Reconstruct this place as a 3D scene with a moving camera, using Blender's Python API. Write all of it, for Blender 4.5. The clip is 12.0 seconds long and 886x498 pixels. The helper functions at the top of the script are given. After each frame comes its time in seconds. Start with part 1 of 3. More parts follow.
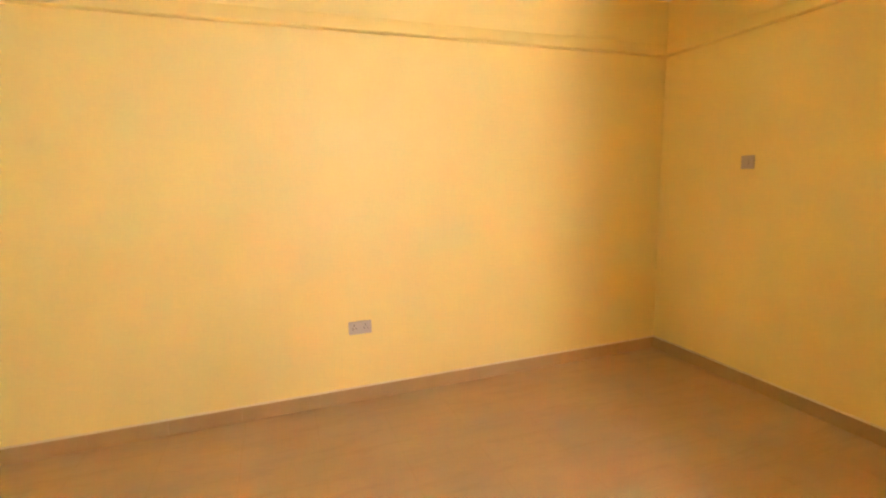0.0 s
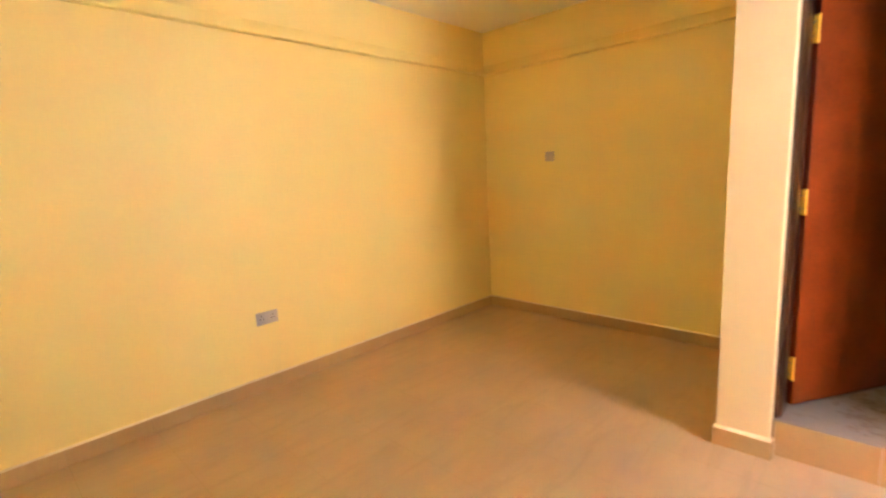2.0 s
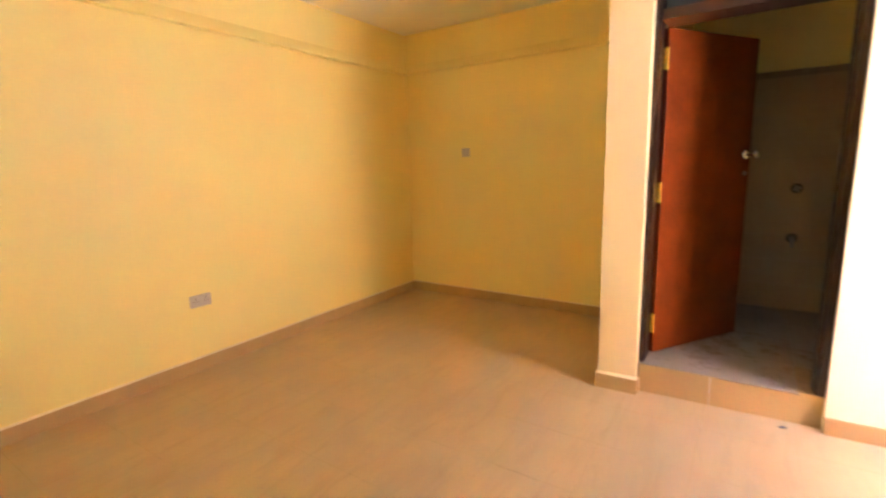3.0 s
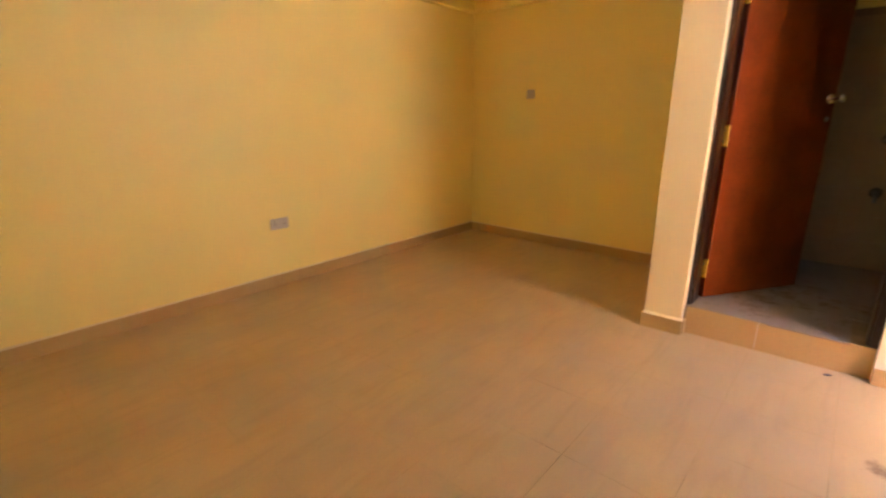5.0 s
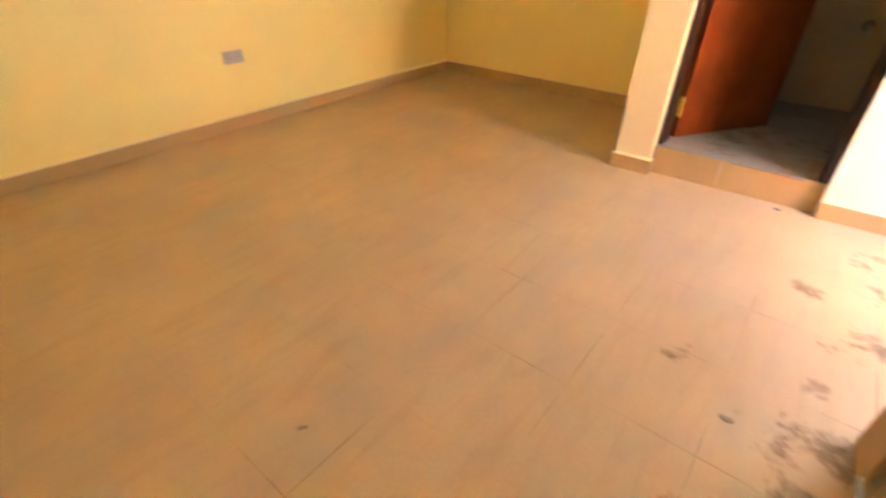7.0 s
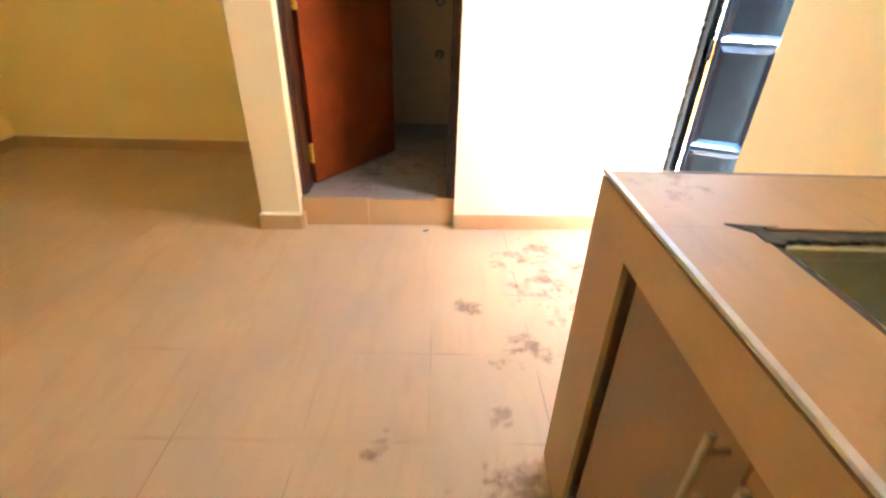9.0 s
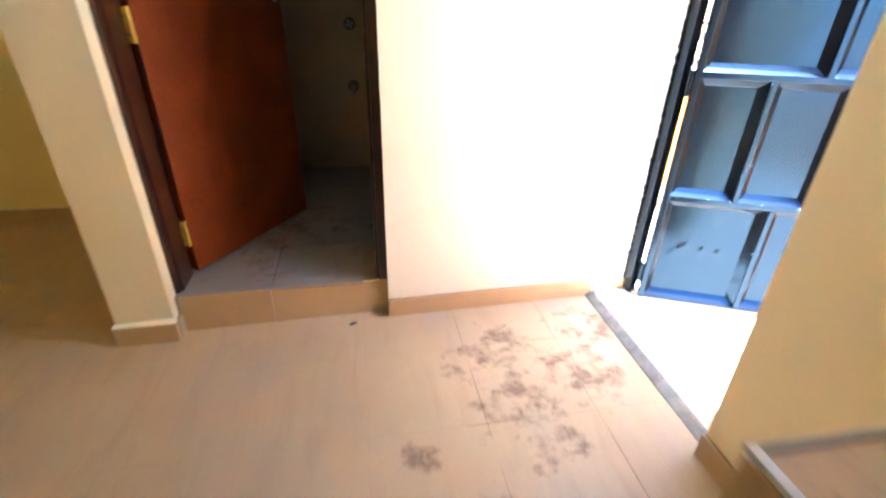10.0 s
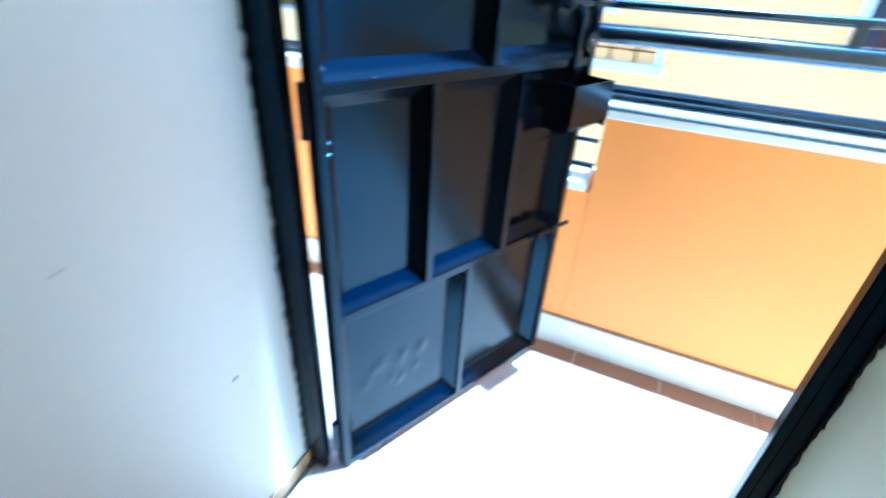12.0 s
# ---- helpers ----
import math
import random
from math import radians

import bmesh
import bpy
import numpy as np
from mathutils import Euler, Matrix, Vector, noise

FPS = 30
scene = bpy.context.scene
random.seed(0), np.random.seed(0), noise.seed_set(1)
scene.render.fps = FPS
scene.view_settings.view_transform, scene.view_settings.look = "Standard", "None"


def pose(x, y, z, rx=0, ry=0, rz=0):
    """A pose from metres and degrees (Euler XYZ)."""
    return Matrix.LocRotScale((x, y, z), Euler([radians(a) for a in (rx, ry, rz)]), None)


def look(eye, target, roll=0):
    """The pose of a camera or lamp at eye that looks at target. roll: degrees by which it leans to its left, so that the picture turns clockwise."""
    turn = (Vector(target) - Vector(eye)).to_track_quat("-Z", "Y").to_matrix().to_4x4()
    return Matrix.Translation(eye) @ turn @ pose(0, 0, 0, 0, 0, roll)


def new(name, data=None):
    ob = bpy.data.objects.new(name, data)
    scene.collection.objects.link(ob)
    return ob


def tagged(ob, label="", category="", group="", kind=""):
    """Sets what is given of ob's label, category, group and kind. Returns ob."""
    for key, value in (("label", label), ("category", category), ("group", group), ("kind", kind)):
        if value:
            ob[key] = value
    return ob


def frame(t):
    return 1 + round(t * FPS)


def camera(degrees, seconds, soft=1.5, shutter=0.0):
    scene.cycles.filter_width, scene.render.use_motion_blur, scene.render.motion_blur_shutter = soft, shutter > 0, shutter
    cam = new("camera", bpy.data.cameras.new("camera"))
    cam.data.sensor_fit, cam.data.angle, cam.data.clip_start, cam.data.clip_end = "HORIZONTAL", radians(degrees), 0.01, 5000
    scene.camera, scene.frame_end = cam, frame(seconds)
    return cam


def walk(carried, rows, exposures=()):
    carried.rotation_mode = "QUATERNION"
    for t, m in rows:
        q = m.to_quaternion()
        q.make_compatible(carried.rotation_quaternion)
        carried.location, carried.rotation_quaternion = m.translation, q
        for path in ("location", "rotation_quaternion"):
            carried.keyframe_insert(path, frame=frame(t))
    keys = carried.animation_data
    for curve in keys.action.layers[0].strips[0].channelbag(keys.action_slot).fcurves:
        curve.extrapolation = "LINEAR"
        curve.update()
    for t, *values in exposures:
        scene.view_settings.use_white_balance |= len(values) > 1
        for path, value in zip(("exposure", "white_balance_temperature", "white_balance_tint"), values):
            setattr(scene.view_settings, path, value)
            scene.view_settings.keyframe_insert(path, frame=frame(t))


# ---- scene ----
# The camera and its walk: seconds, eye, target, lean.
cam = camera(87.3, 12.0, soft=2.2, shutter=0.5)
PATH = [
    (0, (2.968, -2.943, 1.461), (1.106, -2.277, 1.159), -1.4),
    (0.5, (2.786, -3.159, 1.45), (1.02, -2.27, 1.147), -2.0),
    (1, (2.65, -3.408, 1.427), (1.024, -2.286, 1.121), -2.0),
    (1.5, (2.86, -3.618, 1.426), (1.362, -2.331, 1.109), -3.1),
    (2, (3.019, -3.825, 1.416), (1.645, -2.408, 1.093), -2.9),
    (2.5, (3.166, -3.999, 1.4), (1.932, -2.46, 1.068), -2.0),
    (3, (3.206, -4.152, 1.397), (2.109, -2.518, 1.041), -1.6),
    (3.2, (3.217, -4.189, 1.384), (2.19, -2.519, 0.992), -2.1),
    (5, (3.336, -4.302, 1.328), (2.065, -2.862, 0.769), -0.2),
    (5.5, (3.323, -4.353, 1.305), (1.871, -3.145, 0.647), -0.0),
    (6, (3.288, -4.399, 1.286), (1.766, -3.373, 0.492), -0.7),
    (6.5, (3.343, -4.336, 1.288), (2.002, -3.215, 0.315), -0.6),
    (7, (3.378, -4.292, 1.245), (2.352, -2.99, 0.125), 0.9),
    (7.5, (3.458, -4.25, 1.231), (2.764, -2.786, 0.059), 1.8),
    (7.7, (3.489, -4.233, 1.238), (2.931, -2.701, 0.079), 2.3),
    (9.3, (3.484, -3.615, 1.296), (3.63, -1.871, 0.327), 1.6),
    (9.5, (3.481, -3.488, 1.295), (3.704, -1.742, 0.345), 1.6),
    (10, (3.512, -3.073, 1.305), (3.828, -1.342, 0.355), 1.4),
    (10.5, (3.495, -2.686, 1.289), (4.044, -1.022, 0.325), 0.8),
    (11, (3.612, -2.37, 1.273), (4.49, -0.868, 0.287), 0.5),
    (11.5, (3.872, -2.089, 1.261), (5.132, -0.89, 0.274), 1.4),
    (12, (4.167, -1.9, 1.253), (5.739, -1.208, 0.228), 3.6),
]
EXPOSURES = [(0.0, 6.25, 5850, 17), (3.2, 6.12, 5900, 18), (5.0, 5.6, 6200, 19), (6.0, 6.2, 6150, 19), (7.7, 6.22, 5600, 13), (9.5, 5.78, 5200, 8),
             (10.5, 4.63, 4600, 4), (11.0, 4.08, 4450, 3), (11.5, 3.37, 4250, 0), (12.0, 2.55, 3550, -8)]
walk(cam, [(t, look(eye, target, lean)) for t, eye, target, lean in PATH], EXPOSURES)

# ---- daylight ----
SUN_ELEVATION, SUN_AZIMUTH = radians(83), radians(136)
world = bpy.data.worlds.new("sky")
scene.world = world
world.use_nodes = True
sky = world.node_tree.nodes.new("ShaderNodeTexSky")
sky.sky_type, sky.sun_disc = "NISHITA", False
sky.sun_elevation, sky.sun_rotation = SUN_ELEVATION, SUN_AZIMUTH
world.node_tree.links.new(sky.outputs[0], world.node_tree.nodes["Background"].inputs[0])
world.node_tree.nodes["Background"].inputs[1].default_value = 0.11
sun = new("sun", bpy.data.lights.new("sun", "SUN"))
sun.data.energy, sun.data.angle, sun.data.color = 4.6, radians(1.5), (1.0, 0.95, 0.88)
sun_way = Vector((math.sin(SUN_AZIMUTH) * math.cos(SUN_ELEVATION), math.cos(SUN_AZIMUTH) * math.cos(SUN_ELEVATION), math.sin(SUN_ELEVATION)))
scene.cycles.max_bounces, scene.cycles.diffuse_bounces = 16, 14
sun.matrix_world = look(sun_way * 30, (0, 0, 0))


# unseen added lamp standing in for sky light in the upper entrance opening
door_fill = new("door_fill_lamp", bpy.data.lights.new("door_fill_lamp", "AREA"))
door_fill.data.shape, door_fill.data.size, door_fill.data.size_y = "RECTANGLE", 0.80, 0.56
door_fill.data.energy, door_fill.data.color = 0.45, (0.74, 0.88, 1.0)
door_fill.matrix_world = look((4.74, -1.735, 1.84), (3.0, -1.735, 1.84))


# ---- materials ----
def material(name, colour, rough=0.5, metal=0.0, spread=0.08, scale=6.0, fine=60.0, bump=0.05, relief=0.004, coat=0.0):
    """Base colour varied by a broad and a fine noise, with fine relief. Returns the material and its handles."""
    m = bpy.data.materials.new(name)
    m.use_nodes = True
    n, l = m.node_tree.nodes, m.node_tree.links
    b = n["Principled BSDF"]
    g = n.new("ShaderNodeNewGeometry")
    broad, grain = n.new("ShaderNodeTexNoise"), n.new("ShaderNodeTexNoise")
    for tex, s, d in ((broad, scale, 4), (grain, fine, 3)):
        tex.inputs["Scale"].default_value, tex.inputs["Detail"].default_value = s, d
        l.new(g.outputs["Position"], tex.inputs["Vector"])
    add = n.new("ShaderNodeMath")
    add.operation = "MULTIPLY_ADD"
    add.inputs[1].default_value = 0.45
    l.new(grain.outputs["Fac"], add.inputs[0])
    l.new(broad.outputs["Fac"], add.inputs[2])
    ramp = n.new("ShaderNodeValToRGB")
    ramp.color_ramp.elements[0].position, ramp.color_ramp.elements[1].position = 0.45, 1.0
    ramp.color_ramp.elements[0].color = (*[c * (1 - spread) for c in colour], 1)
    ramp.color_ramp.elements[1].color = (*[min(1, c * (1 + spread)) for c in colour], 1)
    l.new(add.outputs[0], ramp.inputs[0])
    l.new(ramp.outputs[0], b.inputs["Base Color"])
    b.inputs["Roughness"].default_value, b.inputs["Metallic"].default_value = rough, metal
    b.inputs["Coat Weight"].default_value = coat
    b.inputs["Coat Roughness"].default_value = 0.12
    bp = n.new("ShaderNodeBump")
    bp.inputs["Strength"].default_value, bp.inputs["Distance"].default_value = bump, relief
    l.new(add.outputs[0], bp.inputs["Height"])
    l.new(bp.outputs[0], b.inputs["Normal"])
    return m


def between(n, l, fac, a, b):
    """A mix of two colours; a and b are sockets or tuples."""
    mix = n.new("ShaderNodeMix")
    mix.data_type = "RGBA"
    l.new(fac, mix.inputs[0])
    for s, v in ((6, a), (7, b)):
        if isinstance(v, tuple):
            mix.inputs[s].default_value = (*v, 1)
        else:
            l.new(v, mix.inputs[s])
    return mix.outputs[2]


def stretch_soft(n, l, g):
    """The place, drawn out a little along the way people sweep and walk."""
    m = n.new("ShaderNodeMapping")
    m.inputs["Rotation"].default_value = (0, 0, 0.5)
    m.inputs["Scale"].default_value = (1.6, 0.8, 1)
    l.new(g.outputs["Position"], m.inputs[0])
    return m.outputs[0]


def tile_material(name, colour, dirt_at=None, dirt_gain=0.07, rough=0.38, streak=0.13, vary=0.04, dust=None):
    """Ceramic tile: soft streaks along one way, a little difference from tile to tile, trodden-in dirt round a place."""
    m = material(name, colour, rough, spread=0.10, scale=2.2, fine=90, bump=0.04, relief=0.002)
    n, l = m.node_tree.nodes, m.node_tree.links
    b = n["Principled BSDF"]
    b.inputs["Specular IOR Level"].default_value = 0.35
    base = b.inputs["Base Color"].links[0].from_socket
    g = n.new("ShaderNodeNewGeometry")
    stretch = n.new("ShaderNodeMapping")
    stretch.inputs["Scale"].default_value = (9, 1.6, 4)
    l.new(g.outputs["Position"], stretch.inputs[0])
    veins = n.new("ShaderNodeTexNoise")
    veins.inputs["Scale"].default_value, veins.inputs["Detail"].default_value = 1.6, 6
    veins.inputs["Distortion"].default_value = 0.8
    l.new(stretch.outputs[0], veins.inputs["Vector"])
    vr = n.new("ShaderNodeMapRange")
    vr.inputs["From Min"].default_value, vr.inputs["From Max"].default_value = 0.5, 0.75
    vr.inputs["To Max"].default_value = streak * 3
    l.new(veins.outputs["Fac"], vr.inputs[0])
    col = between(n, l, vr.outputs[0], base, tuple(c * 0.72 for c in colour))
    info = n.new("ShaderNodeObjectInfo")
    rnd = n.new("ShaderNodeMapRange")
    rnd.inputs["To Max"].default_value = vary * 4
    l.new(info.outputs["Random"], rnd.inputs[0])
    col = between(n, l, rnd.outputs[0], col, tuple(c * 0.75 for c in colour))
    if dust:
        film = n.new("ShaderNodeTexNoise")
        film.inputs["Scale"].default_value, film.inputs["Detail"].default_value = 1.7, 5
        film.inputs["Roughness"].default_value = 0.6
        l.new(stretch_soft(n, l, g), film.inputs["Vector"])
        fm = n.new("ShaderNodeMapRange")
        fm.inputs["From Min"].default_value, fm.inputs["From Max"].default_value = 0.46, 0.66
        fm.inputs["To Max"].default_value = 0.55
        l.new(film.outputs["Fac"], fm.inputs[0])
        col = between(n, l, fm.outputs[0], col, dust)
    if dirt_at:
        level = None
        for spot, reach in dirt_at:
            away = n.new("ShaderNodeVectorMath")
            away.operation = "DISTANCE"
            away.inputs[1].default_value = spot
            l.new(g.outputs["Position"], away.inputs[0])
            near = n.new("ShaderNodeMapRange")
            near.inputs["From Min"].default_value, near.inputs["From Max"].default_value = reach, reach * 0.3
            near.inputs["To Min"].default_value, near.inputs["To Max"].default_value = -0.13, dirt_gain
            l.new(away.outputs["Value"], near.inputs[0])
            if level:
                top = n.new("ShaderNodeMath")
                top.operation = "MAXIMUM"
                l.new(level, top.inputs[0])
                l.new(near.outputs[0], top.inputs[1])
                level = top.outputs[0]
            else:
                level = near.outputs[0]
        blot = n.new("ShaderNodeTexNoise")
        blot.inputs["Scale"].default_value, blot.inputs["Detail"].default_value = 8.0, 7
        blot.inputs["Roughness"].default_value = 0.68
        blot.inputs["Distortion"].default_value = 0.2
        l.new(g.outputs["Position"], blot.inputs["Vector"])
        fleck = n.new("ShaderNodeTexNoise")
        fleck.inputs["Scale"].default_value, fleck.inputs["Detail"].default_value = 24.0, 3
        fleck.inputs["Distortion"].default_value = 0.5
        l.new(g.outputs["Position"], fleck.inputs["Vector"])
        half = n.new("ShaderNodeMath")
        half.operation = "MULTIPLY_ADD"
        half.inputs[1].default_value = 0.3
        l.new(fleck.outputs["Fac"], half.inputs[0])
        l.new(blot.outputs["Fac"], half.inputs[2])
        s = n.new("ShaderNodeMath")
        l.new(level, s.inputs[0])
        l.new(half.outputs[0], s.inputs[1])
        cut = n.new("ShaderNodeMapRange")
        cut.inputs["From Min"].default_value, cut.inputs["From Max"].default_value = 0.72, 0.89
        cut.inputs["To Max"].default_value = 0.8
        l.new(s.outputs[0], cut.inputs[0])
        col = between(n, l, cut.outputs[0], col, (0.17, 0.105, 0.06))
        rr = n.new("ShaderNodeMapRange")
        rr.inputs["To Min"].default_value, rr.inputs["To Max"].default_value = rough, 0.75
        l.new(cut.outputs[0], rr.inputs[0])
        l.new(rr.outputs[0], b.inputs["Roughness"])
    l.new(col, b.inputs["Base Color"])
    return m


def joint_material(name, clean, filthy):
    """Grout of the tile's own colour, black with trodden dirt in broken lengths, more so towards the entrance and the counter."""
    m = material(name, clean, 0.8, spread=0.1, scale=9, fine=90)
    n, l = m.node_tree.nodes, m.node_tree.links
    b = n["Principled BSDF"]
    base = b.inputs["Base Color"].links[0].from_socket
    g, axes = n.new("ShaderNodeNewGeometry"), n.new("ShaderNodeSeparateXYZ")
    l.new(g.outputs["Position"], axes.inputs[0])
    def worn(axis, clean_at, dirty_at, gain):
        m = n.new("ShaderNodeMapRange")
        m.inputs["From Min"].default_value, m.inputs["From Max"].default_value = clean_at, dirty_at
        m.inputs["To Min"].default_value, m.inputs["To Max"].default_value = -0.25, gain
        l.new(axes.outputs[axis], m.inputs[0])
        return m.outputs[0]

    def choose(way, a, b):
        m = n.new("ShaderNodeMath")
        m.operation = way
        l.new(a, m.inputs[0])
        l.new(b, m.inputs[1])
        return m.outputs[0]

    wear = choose("MINIMUM", worn("X", 1.9, 2.7, 0.13), choose("MAXIMUM", worn("X", 3.70, 3.86, 0.20), worn("Y", -1.9, -2.5, 0.02)))
    breaks = n.new("ShaderNodeTexNoise")
    breaks.inputs["Scale"].default_value, breaks.inputs["Detail"].default_value = 3.2, 5
    l.new(g.outputs["Position"], breaks.inputs["Vector"])
    both = n.new("ShaderNodeMath")
    l.new(wear, both.inputs[0])
    l.new(breaks.outputs["Fac"], both.inputs[1])
    cut = n.new("ShaderNodeMapRange")
    cut.inputs["From Min"].default_value, cut.inputs["From Max"].default_value = 0.50, 0.70
    cut.inputs["To Max"].default_value = 0.95
    l.new(both.outputs[0], cut.inputs[0])
    l.new(between(n, l, cut.outputs[0], base, filthy), b.inputs["Base Color"])
    return m


CREAM = material("cream_wall_paint", (0.885, 0.765, 0.31), 0.5, spread=0.035, scale=1.3, fine=45, bump=0.12, relief=0.004)
# More light on these walls is put into three lighter tones of cream.
PILLAR = material("cream_wall_paint_lit", (0.79, 0.70, 0.48), 0.5, spread=0.03, scale=1.5, fine=45, bump=0.12, relief=0.004)
EAST_LIT = material("cream_wall_paint_lit_warm", (0.88, 0.79, 0.49), 0.5, spread=0.03, scale=1.5, fine=45, bump=0.12, relief=0.004)
PALE = material("cream_wall_paint_lit_pale", (0.83, 0.785, 0.63), 0.45, spread=0.03, scale=1.6, fine=45, bump=0.12, relief=0.004)
CEILING = material("white_ceiling_paint", (0.85, 0.83, 0.77), 0.8, spread=0.03, scale=2, fine=70, bump=0.1)
TRODDEN = (((4.07, -1.56, 0), 0.26), ((4.02, -1.88, 0), 0.30), ((4.32, -1.78, 0), 0.34), ((3.90, -1.66, 0), 0.20), ((4.08, -2.06, 0), 0.24), ((3.85, -2.34, 0), 0.22),
           ((4.48, -1.50, 0), 0.26), ((3.74, -2.98, 0), 0.26), ((3.78, -3.24, 0), 0.26), ((3.51, -3.46, 0), 0.20), ((3.73, -2.70, 0), 0.10), ((3.31, -2.82, 0), 0.10), ((3.64, -2.09, 0), 0.12))
TILE = tile_material("beige_floor_tile", (0.50, 0.355, 0.195), TRODDEN, dirt_gain=0.13, vary=0.015, streak=0.13, rough=0.33, dust=(0.41, 0.32, 0.225))
TILE.node_tree.nodes["Principled BSDF"].inputs["Specular IOR Level"].default_value = 0.42
SKIRT = tile_material("beige_skirting_tile", (0.50, 0.35, 0.17), None, streak=0.06)
GROUT = material("brown_grout", (0.30, 0.22, 0.15), 0.9, spread=0.2, scale=15, fine=150)
FLOOR_GROUT = joint_material("floor_grout", (0.45, 0.335, 0.18), (0.09, 0.065, 0.045))
BATH_TILE = tile_material("grey_bathroom_floor_tile", (0.29, 0.235, 0.19), (((3.3, -0.8, 0.18), 1.0),), rough=0.5)
BATH_WALL = material("grey_bathroom_wall_tile", (0.43, 0.30, 0.19), 0.35, spread=0.1, scale=2.5, fine=30)
DARK_WOOD = material("dark_varnished_wood", (0.045, 0.015, 0.008), 0.3, spread=0.35, scale=12, fine=120, coat=0.3)
RED_WOOD = material("reddish_varnished_door", (0.175, 0.034, 0.004), 0.42, spread=0.3, scale=5, fine=70, bump=0.05)
RED_WOOD.node_tree.nodes["Principled BSDF"].inputs["Specular IOR Level"].default_value = 0.2
BRASS = material("polished_brass", (0.92, 0.62, 0.07), 0.35, metal=0.25, spread=0.1, scale=30)
STEEL = material("brushed_steel", (0.62, 0.62, 0.60), 0.3, metal=1.0, spread=0.08, scale=20, fine=200)
CHROME = material("chrome", (0.75, 0.75, 0.75), 0.12, metal=1.0, spread=0.05)
DULL_METAL = material("dull_grey_metal", (0.30, 0.30, 0.29), 0.45, metal=0.7, spread=0.2, scale=30)
TARNISH = material("tarnished_chrome", (0.12, 0.10, 0.085), 0.4, metal=0.6, spread=0.25, scale=40)
BLACK = material("black_gloss_enamel_blue_glint", (0.004, 0.004, 0.005), 0.19, spread=0.3, scale=9, fine=40, bump=0.015, relief=0.002)
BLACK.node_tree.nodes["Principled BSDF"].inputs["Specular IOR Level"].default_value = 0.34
# Blue of the sky's glints is put into the paint's specular tint.
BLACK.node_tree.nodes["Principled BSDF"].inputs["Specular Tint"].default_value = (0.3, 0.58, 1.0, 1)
RAIL = material("black_gloss_railing_blue_glint", (0.006, 0.006, 0.008), 0.24, spread=0.3, scale=14, fine=60, bump=0.03, relief=0.002, coat=0.8)
HANDLE = material("dull_brass_handle", (0.55, 0.44, 0.30), 0.4, metal=0.8, spread=0.15, scale=30)
# Rail highlights get their sky blue from this tint.
RAIL.node_tree.nodes["Principled BSDF"].inputs["Specular Tint"].default_value = (0.5, 0.72, 1.0, 1)
DIRTY_STRIP = material("dirty_grey_strip", (0.20, 0.185, 0.155), 0.65, metal=0.0, spread=0.4, scale=18, fine=90)
BLACK_SMEAR = material("black_paint_smear", (0.012, 0.011, 0.010), 0.4, spread=0.3)
PLASTIC = material("grey_white_plastic", (0.53, 0.50, 0.50), 0.35, spread=0.03, bump=0.0)
SOCKET_DARK = material("dark_socket_slot", (0.10, 0.09, 0.09), 0.5)
ORANGE = material("orange_outdoor_paint", (0.80, 0.31, 0.04), 0.55, spread=0.05, scale=1.5, fine=60, bump=0.1)
YELLOW = material("yellow_facade_paint", (0.90, 0.53, 0.16), 0.7, spread=0.05, scale=0.8, fine=30)
WHITE = material("white_outdoor_paint", (0.78, 0.77, 0.74), 0.55, spread=0.05, scale=4, fine=60)
OUT_TILE = tile_material("pale_corridor_tile", (0.56, 0.46, 0.36), None, rough=0.3, streak=0.16, vary=0.02)
# Brown for the parapet's painted floor shadow and for the skirting's paint line.
SHADOW_AND_LINE = tile_material("brown_shadow_and_line", (0.27, 0.125, 0.05), None, rough=0.45, streak=0.1)
PVC = material("white_plastic_trim", (0.60, 0.57, 0.58), 0.45, spread=0.2, scale=18, fine=110)
BOARD = tile_material("brown_cabinet_board", (0.29, 0.175, 0.085), None, rough=0.45, streak=0.08)
COUNTER_TILE = tile_material("beige_counter_tile", (0.50, 0.335, 0.18), (((3.95, -2.88, 0.95), 0.2),), rough=0.52)
MORTAR = material("grey_mortar", (0.09, 0.08, 0.07), 0.9, spread=0.4, scale=25, fine=120, bump=0.5, relief=0.006)
GLASS_DARK = material("dark_window_glass", (0.03, 0.04, 0.05), 0.08, spread=0.1, bump=0.0)
CONCRETE = material("grey_concrete", (0.34, 0.32, 0.30), 0.9, spread=0.15, scale=1.5, fine=30)
BLUE_SCRAP = material("dark_blue_scrap", (0.03, 0.04, 0.10), 0.5)


# ---- mesh helpers ----
def prism(corners, z0, z1, bm=None):
    """An upright prism over a plan outline, corners counter-clockwise."""
    bm = bm or bmesh.new()
    low = [bm.verts.new((x, y, z0)) for x, y in corners]
    high = [bm.verts.new((x, y, z1)) for x, y in corners]
    bm.faces.new(low[::-1])
    bm.faces.new(high)
    k = len(corners)
    for i in range(k):
        bm.faces.new((low[i], low[(i + 1) % k], high[(i + 1) % k], high[i]))
    return bm


def box(x0, x1, y0, y1, z0, z1, bevel=0.0, bm=None):
    if bevel:
        one = prism([(x0, y0), (x1, y0), (x1, y1), (x0, y1)], z0, z1)
        bmesh.ops.bevel(one, geom=one.edges[:], offset=bevel, segments=2, affect="EDGES", profile=0.6)
        if bm is None:
            return one
        spare = bpy.data.meshes.new("spare")
        one.to_mesh(spare)
        one.free()
        bm.from_mesh(spare)
        bpy.data.meshes.remove(spare)
        return bm
    return prism([(x0, y0), (x1, y0), (x1, y1), (x0, y1)], z0, z1, bm)


